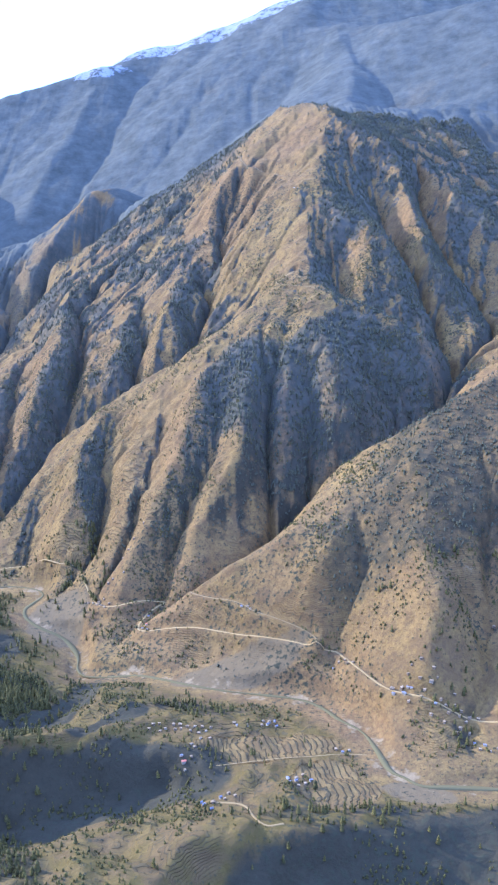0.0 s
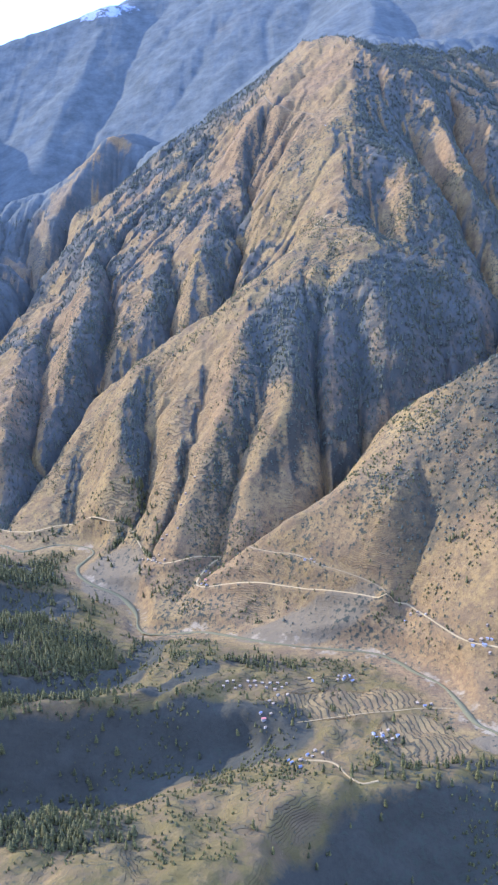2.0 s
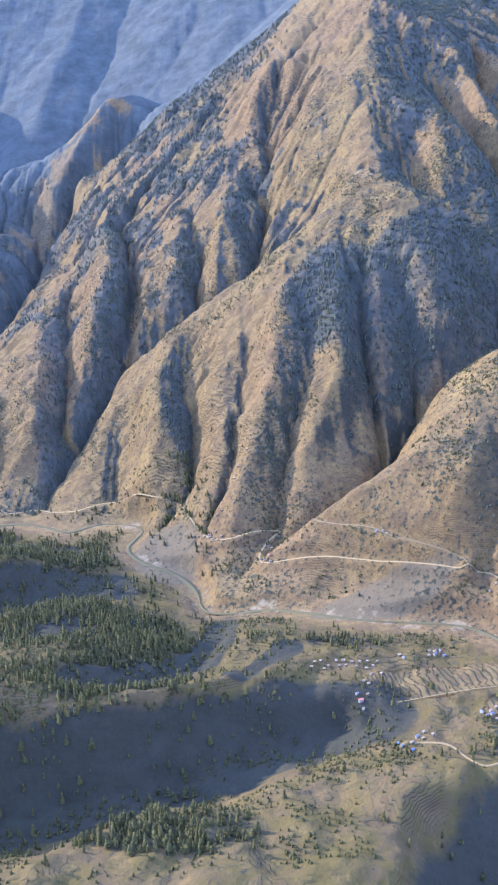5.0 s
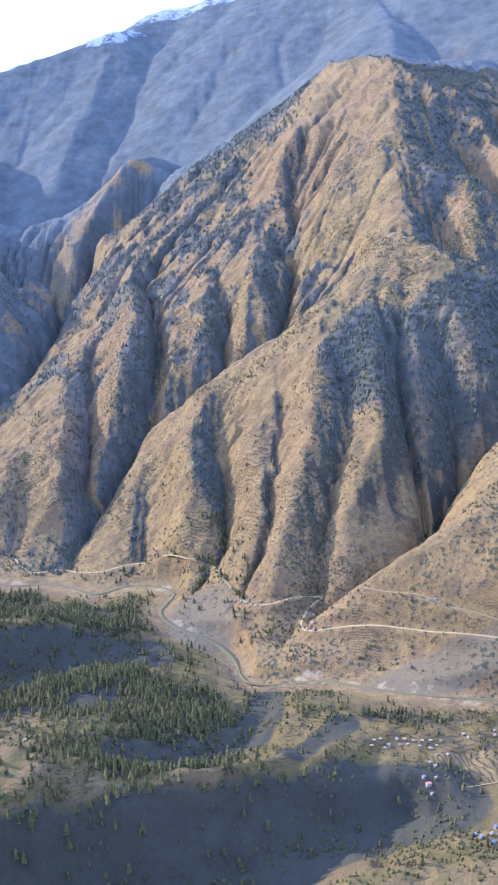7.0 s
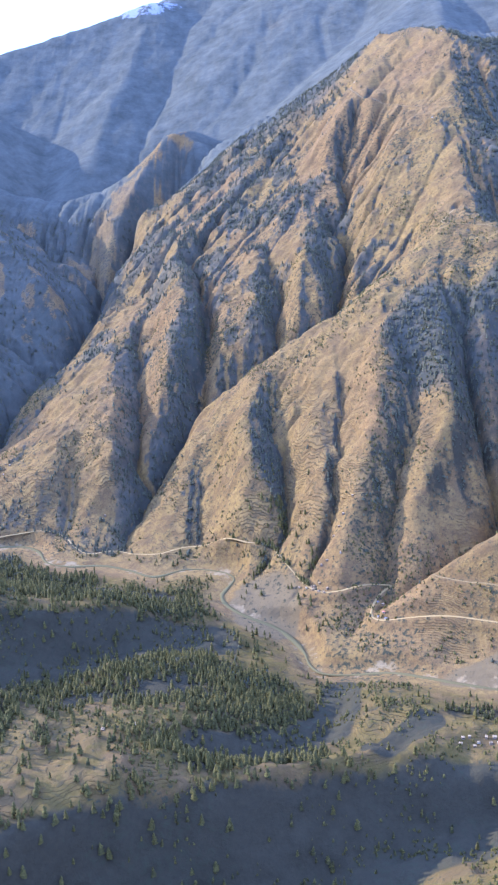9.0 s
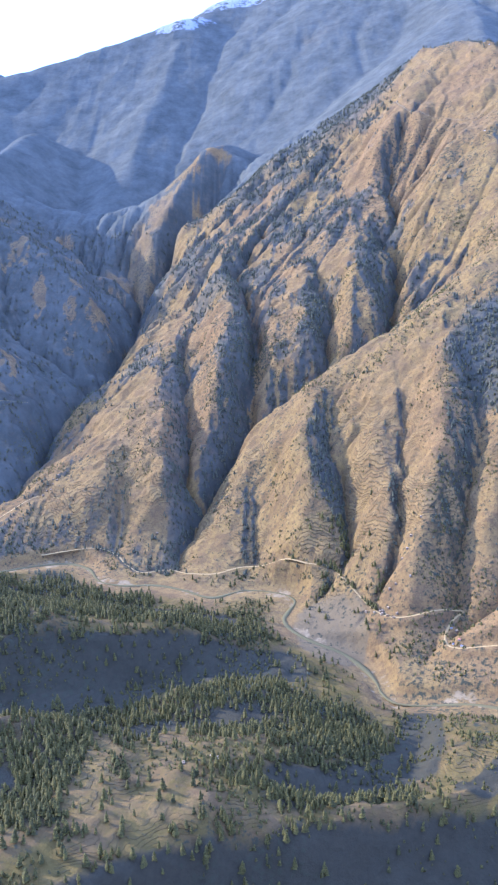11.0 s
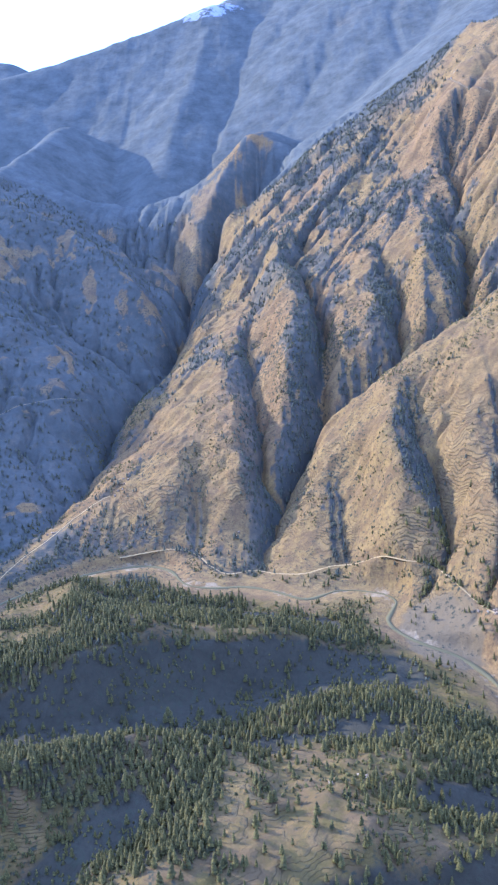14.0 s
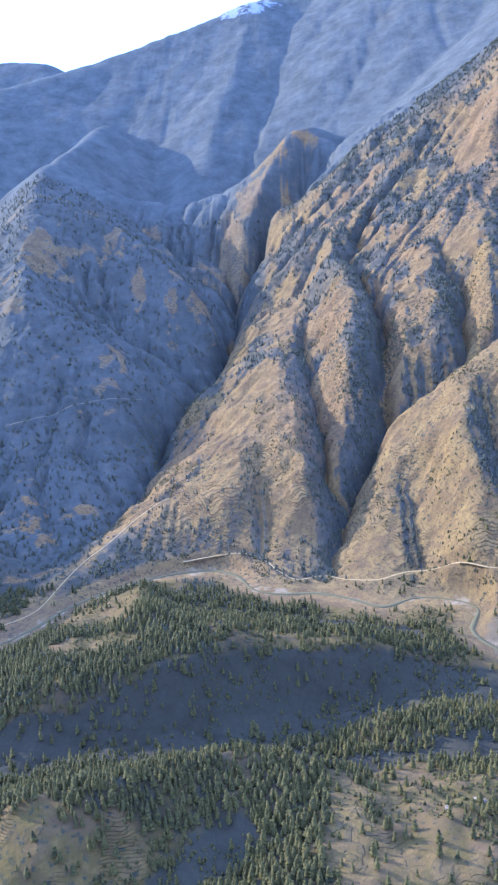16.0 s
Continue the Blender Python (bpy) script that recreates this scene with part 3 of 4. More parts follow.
def ground_material():
    m, n, l, bsdf = material("hill_ground")
    grass = mixed(n, l, ramp(n, l, tex(n, l, 90, 5), 0.35, 0.65), (0.275, 0.183, 0.055), (0.192, 0.124, 0.040))
    grass = mixed(n, l, ramp(n, l, tex(n, l, 300, 3), 0.42, 0.62), grass, (0.245, 0.145, 0.058))
    grass = mixed(n, l, ramp(n, l, tex(n, l, 7, 5, 0.7), 0.42, 0.62), grass, (0.145, 0.096, 0.042))
    grass = mixed(n, l, ramp(n, l, tex(n, l, 2.2, 4, 0.7), 0.45, 0.75), grass, (0.30, 0.201, 0.068))
    grass = mixed(n, l, maths(n, l, "MULTIPLY", attribute(n, "lush"), ramp(n, l, tex(n, l, 28, 5, 0.65), 0.2, 0.5)), grass, mixed(n, l, tex(n, l, 6, 4, 0.7), (0.08, 0.06, 0.017), (0.165, 0.12, 0.033)))
    grass = mixed(n, l, maths(n, l, "MULTIPLY", ramp(n, l, tex(n, l, 34, 6, 0.7), 0.46, 0.6), 0.65), grass, (0.135, 0.088, 0.042))
    # fields: each terrace strip its own tone of stubble or ploughed earth, with darker risers
    level = attribute(n, "level")
    step = n.new("ShaderNodeMath")
    step.operation = "FLOOR"
    l.new(level, step.inputs[0])
    part = maths(n, l, "FRACT", level, 0.0)
    cell = n.new("ShaderNodeCombineXYZ")
    place = n.new("ShaderNodeSeparateXYZ")
    l.new(n.new("ShaderNodeNewGeometry").outputs["Position"], place.inputs[0])
    wob = maths(n, l, "MULTIPLY", tex(n, l, 30, 2), 1.6)
    l.new(maths(n, l, "FLOOR", maths(n, l, "ADD", maths(n, l, "DIVIDE", place.outputs[0], 34.0), wob), 0.0), cell.inputs[0])
    l.new(maths(n, l, "FLOOR", maths(n, l, "ADD", maths(n, l, "DIVIDE", place.outputs[1], 34.0), wob), 0.0), cell.inputs[1])
    l.new(step.outputs[0], cell.inputs[2])
    wn_ = n.new("ShaderNodeTexWhiteNoise")
    l.new(cell.outputs[0], wn_.inputs["Vector"])
    stubble = mixed(n, l, wn_.outputs["Value"], (0.14, 0.09, 0.04), (0.30, 0.205, 0.072))
    field = attribute(n, "field")
    col = mixed(n, l, maths(n, l, "MULTIPLY", field, maths(n, l, "SUBTRACT", 0.6, maths(n, l, "MULTIPLY", attribute(n, "lush"), 0.4))), grass, stubble)
    edge_ = ramp(n, l, maths(n, l, "ADD", part, maths(n, l, "MULTIPLY", maths(n, l, "SUBTRACT", tex(n, l, 16, 4, 0.7), 0.5), 1.1)), 0.66, 0.82)
    lines = maths(n, l, "MULTIPLY", field, edge_)
    col = mixed(n, l, maths(n, l, "MULTIPLY", lines, 0.85), col, (0.10, 0.08, 0.04))
    # bare ploughed flats beside the river
    flat = maths(n, l, "ADD", attribute(n, "fallow"), maths(n, l, "MULTIPLY", maths(n, l, "SUBTRACT", tex(n, l, 20, 4, 0.6), 0.5), 0.5))
    col = mixed(n, l, ramp(n, l, flat, 0.4, 0.5), col, mixed(n, l, tex(n, l, 9, 5, 0.7), (0.145, 0.105, 0.05), (0.20, 0.147, 0.072)))
    # scrub and forest floor; in the ravines this dark tone also stands in for shade
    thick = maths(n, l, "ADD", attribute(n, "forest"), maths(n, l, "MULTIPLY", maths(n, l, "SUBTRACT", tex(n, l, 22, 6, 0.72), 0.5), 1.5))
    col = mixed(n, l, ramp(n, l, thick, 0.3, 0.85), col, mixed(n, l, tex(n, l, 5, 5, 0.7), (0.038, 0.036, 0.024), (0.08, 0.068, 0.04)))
    scrub = maths(n, l, "ADD", maths(n, l, "MULTIPLY", attribute(n, "scrub"), 0.22), maths(n, l, "MULTIPLY", tex(n, l, 5.5, 3, 0.6), 1.0))
    col = mixed(n, l, ramp(n, l, scrub, 0.70, 0.82), col, (0.06, 0.058, 0.034))
    # gravel, river sand, bare slips and rock
    stones = mixed(n, l, ramp(n, l, tex(n, l, 14, 6, 0.7), 0.35, 0.65), (0.21, 0.15, 0.075), (0.34, 0.255, 0.13))
    shore = maths(n, l, "ADD", attribute(n, "bare"), maths(n, l, "MULTIPLY", maths(n, l, "SUBTRACT", tex(n, l, 24, 5, 0.7), 0.5), 2.0))
    col = mixed(n, l, ramp(n, l, shore, 0.45, 0.6), col, stones)
    # the far range is clad in fir, its tone lightened to stand in for haze
    col = mixed(n, l, maths(n, l, "MULTIPLY", attribute(n, "hazy_fir"), 0.85), col, mixed(n, l, ramp(n, l, tex(n, l, 70, 7, 0.75), 0.3, 0.7), (0.065, 0.07, 0.06), (0.155, 0.155, 0.13)))
    # snow on the high range
    patch = maths(n, l, "ADD", 1.0, maths(n, l, "MULTIPLY", maths(n, l, "SUBTRACT", tex(n, l, 60, 8, 0.8), 0.5), 4.0))
    snow = ramp(n, l, maths(n, l, "MULTIPLY", attribute(n, "snow"), patch), 0.8, 0.95)
    col = mixed(n, l, snow, col, (0.32, 0.32, 0.335))
    l.new(col, bsdf.inputs["Base Color"])
    bsdf.inputs["Roughness"].default_value = 0.95
    bsdf.inputs["Specular IOR Level"].default_value = 0.1
    bp = n.new("ShaderNodeBump")
    bp.inputs["Strength"].default_value, bp.inputs["Distance"].default_value = 0.9, 2.2
    l.new(maths(n, l, "ADD", maths(n, l, "ADD", tex(n, l, 11, 6, 0.7), maths(n, l, "MULTIPLY", tex(n, l, 45, 4), 2.0)), maths(n, l, "MULTIPLY", lines, 0.75)), bp.inputs["Height"])
    l.new(bp.outputs[0], bsdf.inputs["Normal"])
    return m


def leaf_material(name, dark, light):
    m, n, l, bsdf = material(name)
    geo = n.new("ShaderNodeNewGeometry")
    a = mixed(n, l, geo.outputs["Random Per Island"], dark, light)
    a = mixed(n, l, ramp(n, l, tex(n, l, 60, 3), 0.4, 0.65), a, tuple(0.75 * c for c in light))
    a = mixed(n, l, ramp(n, l, tex(n, l, 0.9, 3), 0.4, 0.7), a, dark)
    l.new(a, bsdf.inputs["Base Color"])
    bsdf.inputs["Roughness"].default_value = 0.8
    bsdf.inputs["Specular IOR Level"].default_value = 0.2
    return m


def plain(name, a, b, size=1.5, rough=0.9):
    m, n, l, bsdf = material(name)
    info = n.new("ShaderNodeObjectInfo")
    c = mixed(n, l, ramp(n, l, tex(n, l, size, 5, 0.65), 0.3, 0.7), a, b)
    hsv = n.new("ShaderNodeHueSaturation")
    l.new(c, hsv.inputs["Color"])
    l.new(maths(n, l, "ADD", maths(n, l, "MULTIPLY", info.outputs["Random"], 0.5), 0.75), hsv.inputs["Value"])
    l.new(hsv.outputs[0], bsdf.inputs["Base Color"])
    bsdf.inputs["Roughness"].default_value = rough
    return m


def water_material():
    m, n, l, bsdf = material("river_water")
    foam = maths(n, l, "ADD", tex(n, l, 5, 6, 0.75), maths(n, l, "MULTIPLY", maths(n, l, "SUBTRACT", tex(n, l, 70, 2), 0.5), 0.9))
    fm = ramp(n, l, foam, 0.74, 0.9)
    l.new(mixed(n, l, fm, (0.155, 0.13, 0.058), (0.48, 0.44, 0.34)), bsdf.inputs["Base Color"])
    l.new(mixed(n, l, fm, (0.7, 0.7, 0.7), (0.9, 0.9, 0.9)), bsdf.inputs["Roughness"])
    bsdf.inputs["Specular IOR Level"].default_value = 0.03
    bp = n.new("ShaderNodeBump")
    bp.inputs["Distance"].default_value = 0.3
    l.new(tex(n, l, 3, 4), bp.inputs["Height"])
    l.new(bp.outputs[0], bsdf.inputs["Normal"])
    return m


GROUND = ground_material()
FIR_LEAF = leaf_material("fir_needles", (0.07, 0.072, 0.044), (0.142, 0.132, 0.07))
PINE = leaf_material("pine_needles", (0.042, 0.041, 0.015), (0.18, 0.15, 0.032))
BARK = plain("bark", (0.10, 0.075, 0.05), (0.17, 0.13, 0.09))
STONE = plain("stone_wall", (0.17, 0.13, 0.085), (0.27, 0.21, 0.14))
LIME = plain("whitewashed_wall", (0.30, 0.265, 0.20), (0.44, 0.40, 0.32))
MUD = plain("mud_roof", (0.28, 0.205, 0.115), (0.40, 0.30, 0.17))
TIN = plain("painted_tin", (0.165, 0.165, 0.205), (0.24, 0.235, 0.285), 3.0, 0.5)
RUST = plain("red_tin", (0.42, 0.13, 0.07), (0.55, 0.20, 0.11), 3.0, 0.6)
WOOD = plain("dark_wood", (0.05, 0.035, 0.025), (0.10, 0.07, 0.05))
ROAD = plain("road_dust", (0.26, 0.175, 0.058), (0.34, 0.235, 0.085), 6.0)
WATER = water_material()


# ---- ground ----
def sheet(name, gx, gy, hz, mat, attrs=()):
    ny, nx = hz.shape
    me = bpy.data.meshes.new(name)
    X, Y = np.meshgrid(gx, gy)
    co = np.stack([X, Y, hz], -1).reshape(-1, 3).astype(np.float32)
    i = np.arange(ny * nx).reshape(ny, nx)
    q = np.stack([i[:-1, :-1], i[:-1, 1:], i[1:, 1:], i[1:, :-1]], -1).reshape(-1, 4).astype(np.int32)
    me.vertices.add(len(co))
    me.vertices.foreach_set("co", co.ravel())
    me.loops.add(q.size)
    me.loops.foreach_set("vertex_index", q.ravel())
    me.polygons.add(len(q))
    me.polygons.foreach_set("loop_start", np.arange(0, q.size, 4, dtype=np.int32))
    me.polygons.foreach_set("use_smooth", np.ones(len(q), bool))
    me.update()
    for key, val in attrs:
        a = me.attributes.new(key, "FLOAT", "POINT")
        a.data.foreach_set("value", val.astype(np.float32).ravel())
    me.materials.append(mat)
    return new(name, me)


gx = axis(-3200, -1150, 520, 3000, 3.0, 1.06)
gy = axis(-2000, 500, 2250, 5600, 3.0, 1.05)
TX, TY = np.meshgrid(gx, gy)
TZ = ground_height(TX, TY)
TZ0 = TZ.copy()


def on_grid(field, x, y):
    i = np.clip(np.searchsorted(gx, x) - 1, 0, len(gx) - 2)
    j = np.clip(np.searchsorted(gy, y) - 1, 0, len(gy) - 2)
    u, v = (x - gx[i]) / (gx[i + 1] - gx[i]), (y - gy[j]) / (gy[j + 1] - gy[j])
    return (field[j, i] * (1 - u) + field[j, i + 1] * u) * (1 - v) + (field[j + 1, i] * (1 - u) + field[j + 1, i + 1] * u) * v


def spline(pts, step):
    """Catmull-Rom through plan points, resampled."""
    p = np.array(pts, float)
    p = np.vstack([2 * p[0] - p[1], p, 2 * p[-1] - p[-2]])
    out = []
    for a, b, c, d in zip(p, p[1:], p[2:], p[3:]):
        k = max(2, int(np.linalg.norm((c - b)[:2]) / step))
        for t in np.arange(k) / k:
            out.append(0.5 * (2 * b + (c - a) * t + (2 * a - 5 * b + 4 * c - d) * t * t + (3 * b - a - 3 * c + d) * t ** 3))
    out.append(p[-2])
    return np.array(out)


# roads, each cut into the slope as a level bench
ROADS = [
    ("road_1", [(412, 752), (312, 780), (250, 806), (217, 818), (183, 834), (156, 855), (131, 898), (111, 943), (102, 950), (79, 954), (67, 962), (28, 985), (-8, 1005), (-27, 1018), (-61, 1038), (-101, 1058), (-147, 1078), (-156, 1099), (-150, 1121), (-137, 1139), (-124, 1150), (-143, 1145), (-178, 1138), (-200, 1140), (-223, 1158), (-253, 1216), (-270, 1263), (-278, 1275), (-312, 1286), (-355, 1321), (-398, 1346), (-445, 1334), (-484, 1346), (-517, 1367), (-556, 1352), (-585, 1378), (-603, 1407), (-634, 1426), (-688, 1426), (-726, 1417)], 1.512, "pale dusty dirt road winding along the valley side"),
    ("road_2", [(84, 956), (77, 968), (56, 983), (30, 1003), (6, 1019), (-8, 1034), (-28, 1050), (-50, 1063), (-75, 1084), (-82, 1094)], 1.08, "pale narrow dirt track climbing the hillside"),
    ("road_3", [(95, 1750), (66, 1716), (56, 1690), (80, 1672), (119, 1640), (165, 1612)], 1.296, "pale dirt track on a high shoulder"),
    ("road_4", [(-37, 711), (-17, 707), (-3, 698), (5, 675), (16, 661), (31, 664)], 1.08, "pale footpath across the near fields"),
    ("road_6", [(102, 2047), (139, 2034), (175, 2018), (220, 2019), (258, 2018)], 1.296, "pale track high on the mountain ridge"),
    ("road_7", [(-1080, 1716), (-1037, 1754), (-990, 1769), (-946, 1800), (-906, 1812), (-861, 1853)], 1.08, "pale track across the dark wooded slope"),
    ("road_8", [(-29, 2480), (-16, 2350), (27, 2282), (67, 2245), (102, 2168)], 1.296, "pale terrace track below the summit"),
    ("road_9", [(-766, 1561), (-791, 1540), (-818, 1508), (-845, 1443), (-869, 1399), (-886, 1337), (-898, 1275), (-915, 1243), (-933, 1220)], 0.95, "pale track along the crest of a low spur"),
    ("road_11", [(-34, 780), (10, 784), (58, 786), (96, 793), (124, 792)], 0.45, "pale footpath between two blocks of stepped fields"),
    ("road_10", [(-94, 1395), (-70, 1400), (-40, 1394)], 0.9, "short pale track to a terrace on the face"),
]
BEDS = []
for name, pts, half, label in ROADS:
    line = spline([(x, y, 0) for x, y in pts], 4.0)
    z = on_grid(TZ, line[:, 0], line[:, 1])
    for _ in range(8):
        z = np.convolve(np.pad(z, 2, mode="edge"), np.ones(5) / 5, "valid")
    line[:, 2] = z
    BEDS.append(line)
    i0, i1 = np.searchsorted(gx, line[:, 0].min() - 15), np.searchsorted(gx, line[:, 0].max() + 15)
    j0, j1 = np.searchsorted(gy, line[:, 1].min() - 15), np.searchsorted(gy, line[:, 1].max() + 15)
    d, zl, _ = near_line(line[::3].tolist(), TX[j0:j1, i0:i1], TY[j0:j1, i0:i1])
    w = smooth(half + 9, half + 2.5, d)
    TZ[j0:j1, i0:i1] = TZ[j0:j1, i0:i1] * (1 - w) + (zl - 0.1) * w
# the river bed
WATERWAY = spline(RIVER, 6.0)
close = near_line(RIVER, TX, TY)[0] < 32
bd, bz, _ = near_line(WATERWAY[::2].tolist(), TX[close], TY[close])
TZ[close] = np.minimum(TZ[close], bz - 0.4 + 0.35 * np.maximum(bd - 5.5, 0) + 0.1 * np.maximum(bd - 12, 0) ** 2)
SY, SX = np.gradient(TZ, gy, gx)
PITCH = np.hypot(SX, SY)
RDIST, _, RSIDE = near_line(RIVER, TX, TY)
# forest keeps to the cool slopes, which face +x, and its dark floor deepens their shade; the warm ones are dry grass
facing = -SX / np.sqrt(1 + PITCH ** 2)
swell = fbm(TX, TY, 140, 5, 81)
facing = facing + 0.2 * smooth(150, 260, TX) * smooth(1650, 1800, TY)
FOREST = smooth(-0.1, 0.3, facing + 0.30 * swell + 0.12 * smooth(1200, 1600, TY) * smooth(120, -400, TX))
FOREST *= 1 - 0.85 * smooth(-160, -60, TX) * smooth(1240, 1170, TY) * smooth(800, 860, TY)      # the dry right-hand hill
FOREST = np.maximum(FOREST, smooth(0.1, 0.5, bump(TX, TY, 122, 1022, 26, 20) + 0.5 * swell) * 0.6)
FOREST = np.maximum(FOREST, smooth(0.25, 0.7, bump(TX, TY, 300, 1070, 150, 130) + 0.8 * swell) * 0.8)
FOREST = np.maximum(FOREST, smooth(0.2, 0.6, bump(TX, TY, 0, 1440, 110, 120) + 0.4 * swell))
FOREST = np.maximum(FOREST, smooth(0.2, 0.8, np.maximum(bump(TX, TY, 175, 1450, 70, 150), bump(TX, TY, 300, 1480, 110, 70)) + 0.7 * swell + 0.5 * facing + 0.3 * fbm(TX, TY, 40, 3, 82)))
FOREST = np.maximum(FOREST, smooth(0.25, 0.55, np.maximum(bump(TX, TY, 170, 1430, 130, 130), bump(TX, TY, 40, 1360, 60, 90)) + 0.25 * swell))
# woods thinned along three crests, pale strips in place of sunlight
for spur in ([(123, 1473, 0), (146, 1348, 0), (115, 1260, 0)], [(60, 1480, 0), (54, 1344, 0), (15, 1230, 0)], [(250, 1545, 0), (306, 1520, 0), (350, 1430, 0)]):
    FOREST *= 1 - 0.45 * smooth(16, 4, near_line(spur, TX, TY)[0] + 34 * fbm(TX, TY, 36, 4, 84, 0.6))
FOREST = np.maximum(FOREST, smooth(2450, 2750, TY) * smooth(-1.0, -0.3, swell + 0.5 * fbm(TX, TY, 40, 4, 83)))
# woods of the western hill; their dark floor also stands in for shade
west = smooth(-5, -45, TX - np.interp(TY, [1235, 1320, 1420, 1540, 1758, 1942, 2060, 2200], [-930, -900, -862, -835, -755, -774, -700, -640]) - 15 * swell) * smooth(1180, 1260, TY)
FOREST = np.maximum(FOREST, west * smooth(-1.0, -0.6, swell))
FOREST = np.maximum(FOREST, smooth(250, 330, TX) * smooth(2130, 2230, TY) * smooth(-0.3, 0.15, swell + 0.4 * facing))
# a mosaic of scrub wood high on the western face
mosaic = smooth(-0.1, 0.42, fbm(TX, TY, 60, 5, 85) + 0.5 * facing + 0.2 + 0.2 * smooth(1850, 2100, TY) * smooth(20, -120, TX - 0.25 * (TY - 2000)))
FOREST = np.maximum(FOREST, 0.85 * mosaic * smooth(1600, 1850, TY) * smooth(140, 40, TX - 0.25 * (TY - 2000)) * (1 - bump(TX, TY, 40, 2280, 150, 170)))
# more woods behind the western crest, dark in place of a shaded valley
behind = smooth(-585, -650, TX + 25 * swell) * smooth(2170, 2290, TY)
FOREST = np.maximum(FOREST, behind * smooth(-0.9, -0.5, swell))
rib = near_line([(-560, 2996, 0), (-665, 2718, 0), (-760, 2500, 0)], TX, TY)[0]
FOREST *= 1 - 0.97 * smooth(105, 55, rib + 40 * fbm(TX, TY, 45, 4, 86)) * smooth(-0.25, 0.1, fbm(TX, TY, 50, 4, 88) - 0.6 * facing)
FOREST *= 1 - 0.7 * np.maximum.reduce([bump(TX, TY, -630, 1600, 75, 200), 0.8 * bump(TX, TY, -590, 2080, 75, 190), 0.5 * bump(TX, TY, -450, 1980, 90, 120), bump(TX, TY, -545, 1450, 26, 75), bump(TX, TY, -740, 1520, 60, 110)])
FOREST *= 1 - 0.55 * bump(TX, TY, -556, 1640, 36, 150)
# woods on the cool eastern side below the summit, which also darken it like shade
eastside = smooth(5, 60, TX - np.interp(TY, [1600, 1700, 1810, 2031, 2300, 2433, 2760], [75, 80, 130, 125, 232, 222, 120])) * smooth(1560, 1640, TY)
FOREST = np.maximum(FOREST, 0.9 * eastside * smooth(-0.35, 0.05, 0.6 * swell + 0.8 * facing + 0.35 * fbm(TX, TY, 45, 4, 99)))
# the bare summit
FOREST *= 1 - smooth(0.35, 0.6, np.maximum(bump(TX, TY, 90, 2540, 130, 260, -15), bump(TX, TY, 100, 2250, 110, 150)) + 0.2 * swell) * smooth(40, -10, TX - np.interp(TY, [2000, 2300, 2433, 2600, 2760, 2900], [120, 228, 218, 155, 115, 150]))
FOREST *= 1 - 0.9 * np.maximum(bump(TX, TY, -165, 1150, 70, 60), bump(TX, TY, -205, 1110, 60, 60))
# bare slips and grassy ribs on the wooded western hill
along, over = (TX * 0.86 + TY * 0.5), (-TX * 0.5 + TY * 0.86)
FOREST *= 1 - west * smooth(0.36, 0.52, fbm(over / 1.0, along / 1.7, 70, 5, 87, 0.6)) * smooth(2700, 2500, TY)
# rocky faces that stand bare above the wooded side valley, their pale tone standing in for sunlight
SUNLIT_SLIPS = [(-998, 2337, 22, 58), (-918, 2218, 14, 42), (-838, 2211, 15, 45), (-780, 2191, 26, 26), (-919, 1941, 20, 46), (-964, 2699, 18, 34), (-690, 2224, 24, 20), (-1165, 2220, 34, 90), (-1003, 1533, 20, 44), (-955, 1475, 12, 30)]
lit_bare_face = smooth(0.45, 0.65, np.maximum.reduce([bump(TX, TY, a, b, 1.3 * c, 1.2 * d) for a, b, c, d in SUNLIT_SLIPS]) + 1.1 * fbm(TX, TY, 26, 4, 98, 0.6))
lit_bare_face *= np.maximum.reduce([bump(TX, TY, a, b, 1.6 * c, 1.6 * d) for a, b, c, d in SUNLIT_SLIPS]) > 0.25
FOREST *= 1 - lit_bare_face
# woods and clearings of the plateau on the near bank
bank = (RSIDE > 0) * smooth(25, 50, RDIST)
wood = np.maximum.reduce([1.3 * bump(TX, TY, -375, 965, 75, 52), bump(TX, TY, -510, 978, 120, 40, 8), bump(TX, TY, -540, 1175, 190, 55), smooth(-560, -680, TX) * smooth(830, 930, TY) * 0.8,
                          bump(TX, TY, -300, 905, 85, 30, 20), 0.8 * bump(TX, TY, -120, 905, 90, 16, -10), 0.7 * bump(TX, TY, 100, 690, 130, 14, 5), bump(TX, TY, -230, 610, 60, 25), 0.62 * bump(TX, TY, -330, 830, 120, 60),
                          0.6 * smooth(-480, -560, TX) * smooth(760, 840, TY), 1.2 * bump(TX, TY, -630, 850, 120, 75), bump(TX, TY, -570, 780, 110, 50, 15)])
clear = np.maximum.reduce([bump(TX, TY, -588, 1112, 60, 16), bump(TX, TY, -500, 1078, 110, 12), 0.7 * bump(TX, TY, -440, 855, 70, 16), 1.3 * bump(TX, TY, -800, 1195, 60, 48), bump(TX, TY, -765, 1095, 55, 20), bump(TX, TY, -621, 1127, 50, 14), bump(TX, TY, -765, 1264, 40, 26), 0.8 * bump(TX, TY, -535, 1074, 80, 12), bump(TX, TY, -755, 1325, 40, 25), 0.45 * bump(TX, TY, -445, 770, 110, 35)])
woods = smooth(0.2, 0.6, wood - 1.25 * clear + 0.6 * fbm(TX, TY, 75, 4, 89)) * (0.7 + 0.3 * smooth(-0.3, 0.25, fbm(TX, TY, 34, 3, 90)))
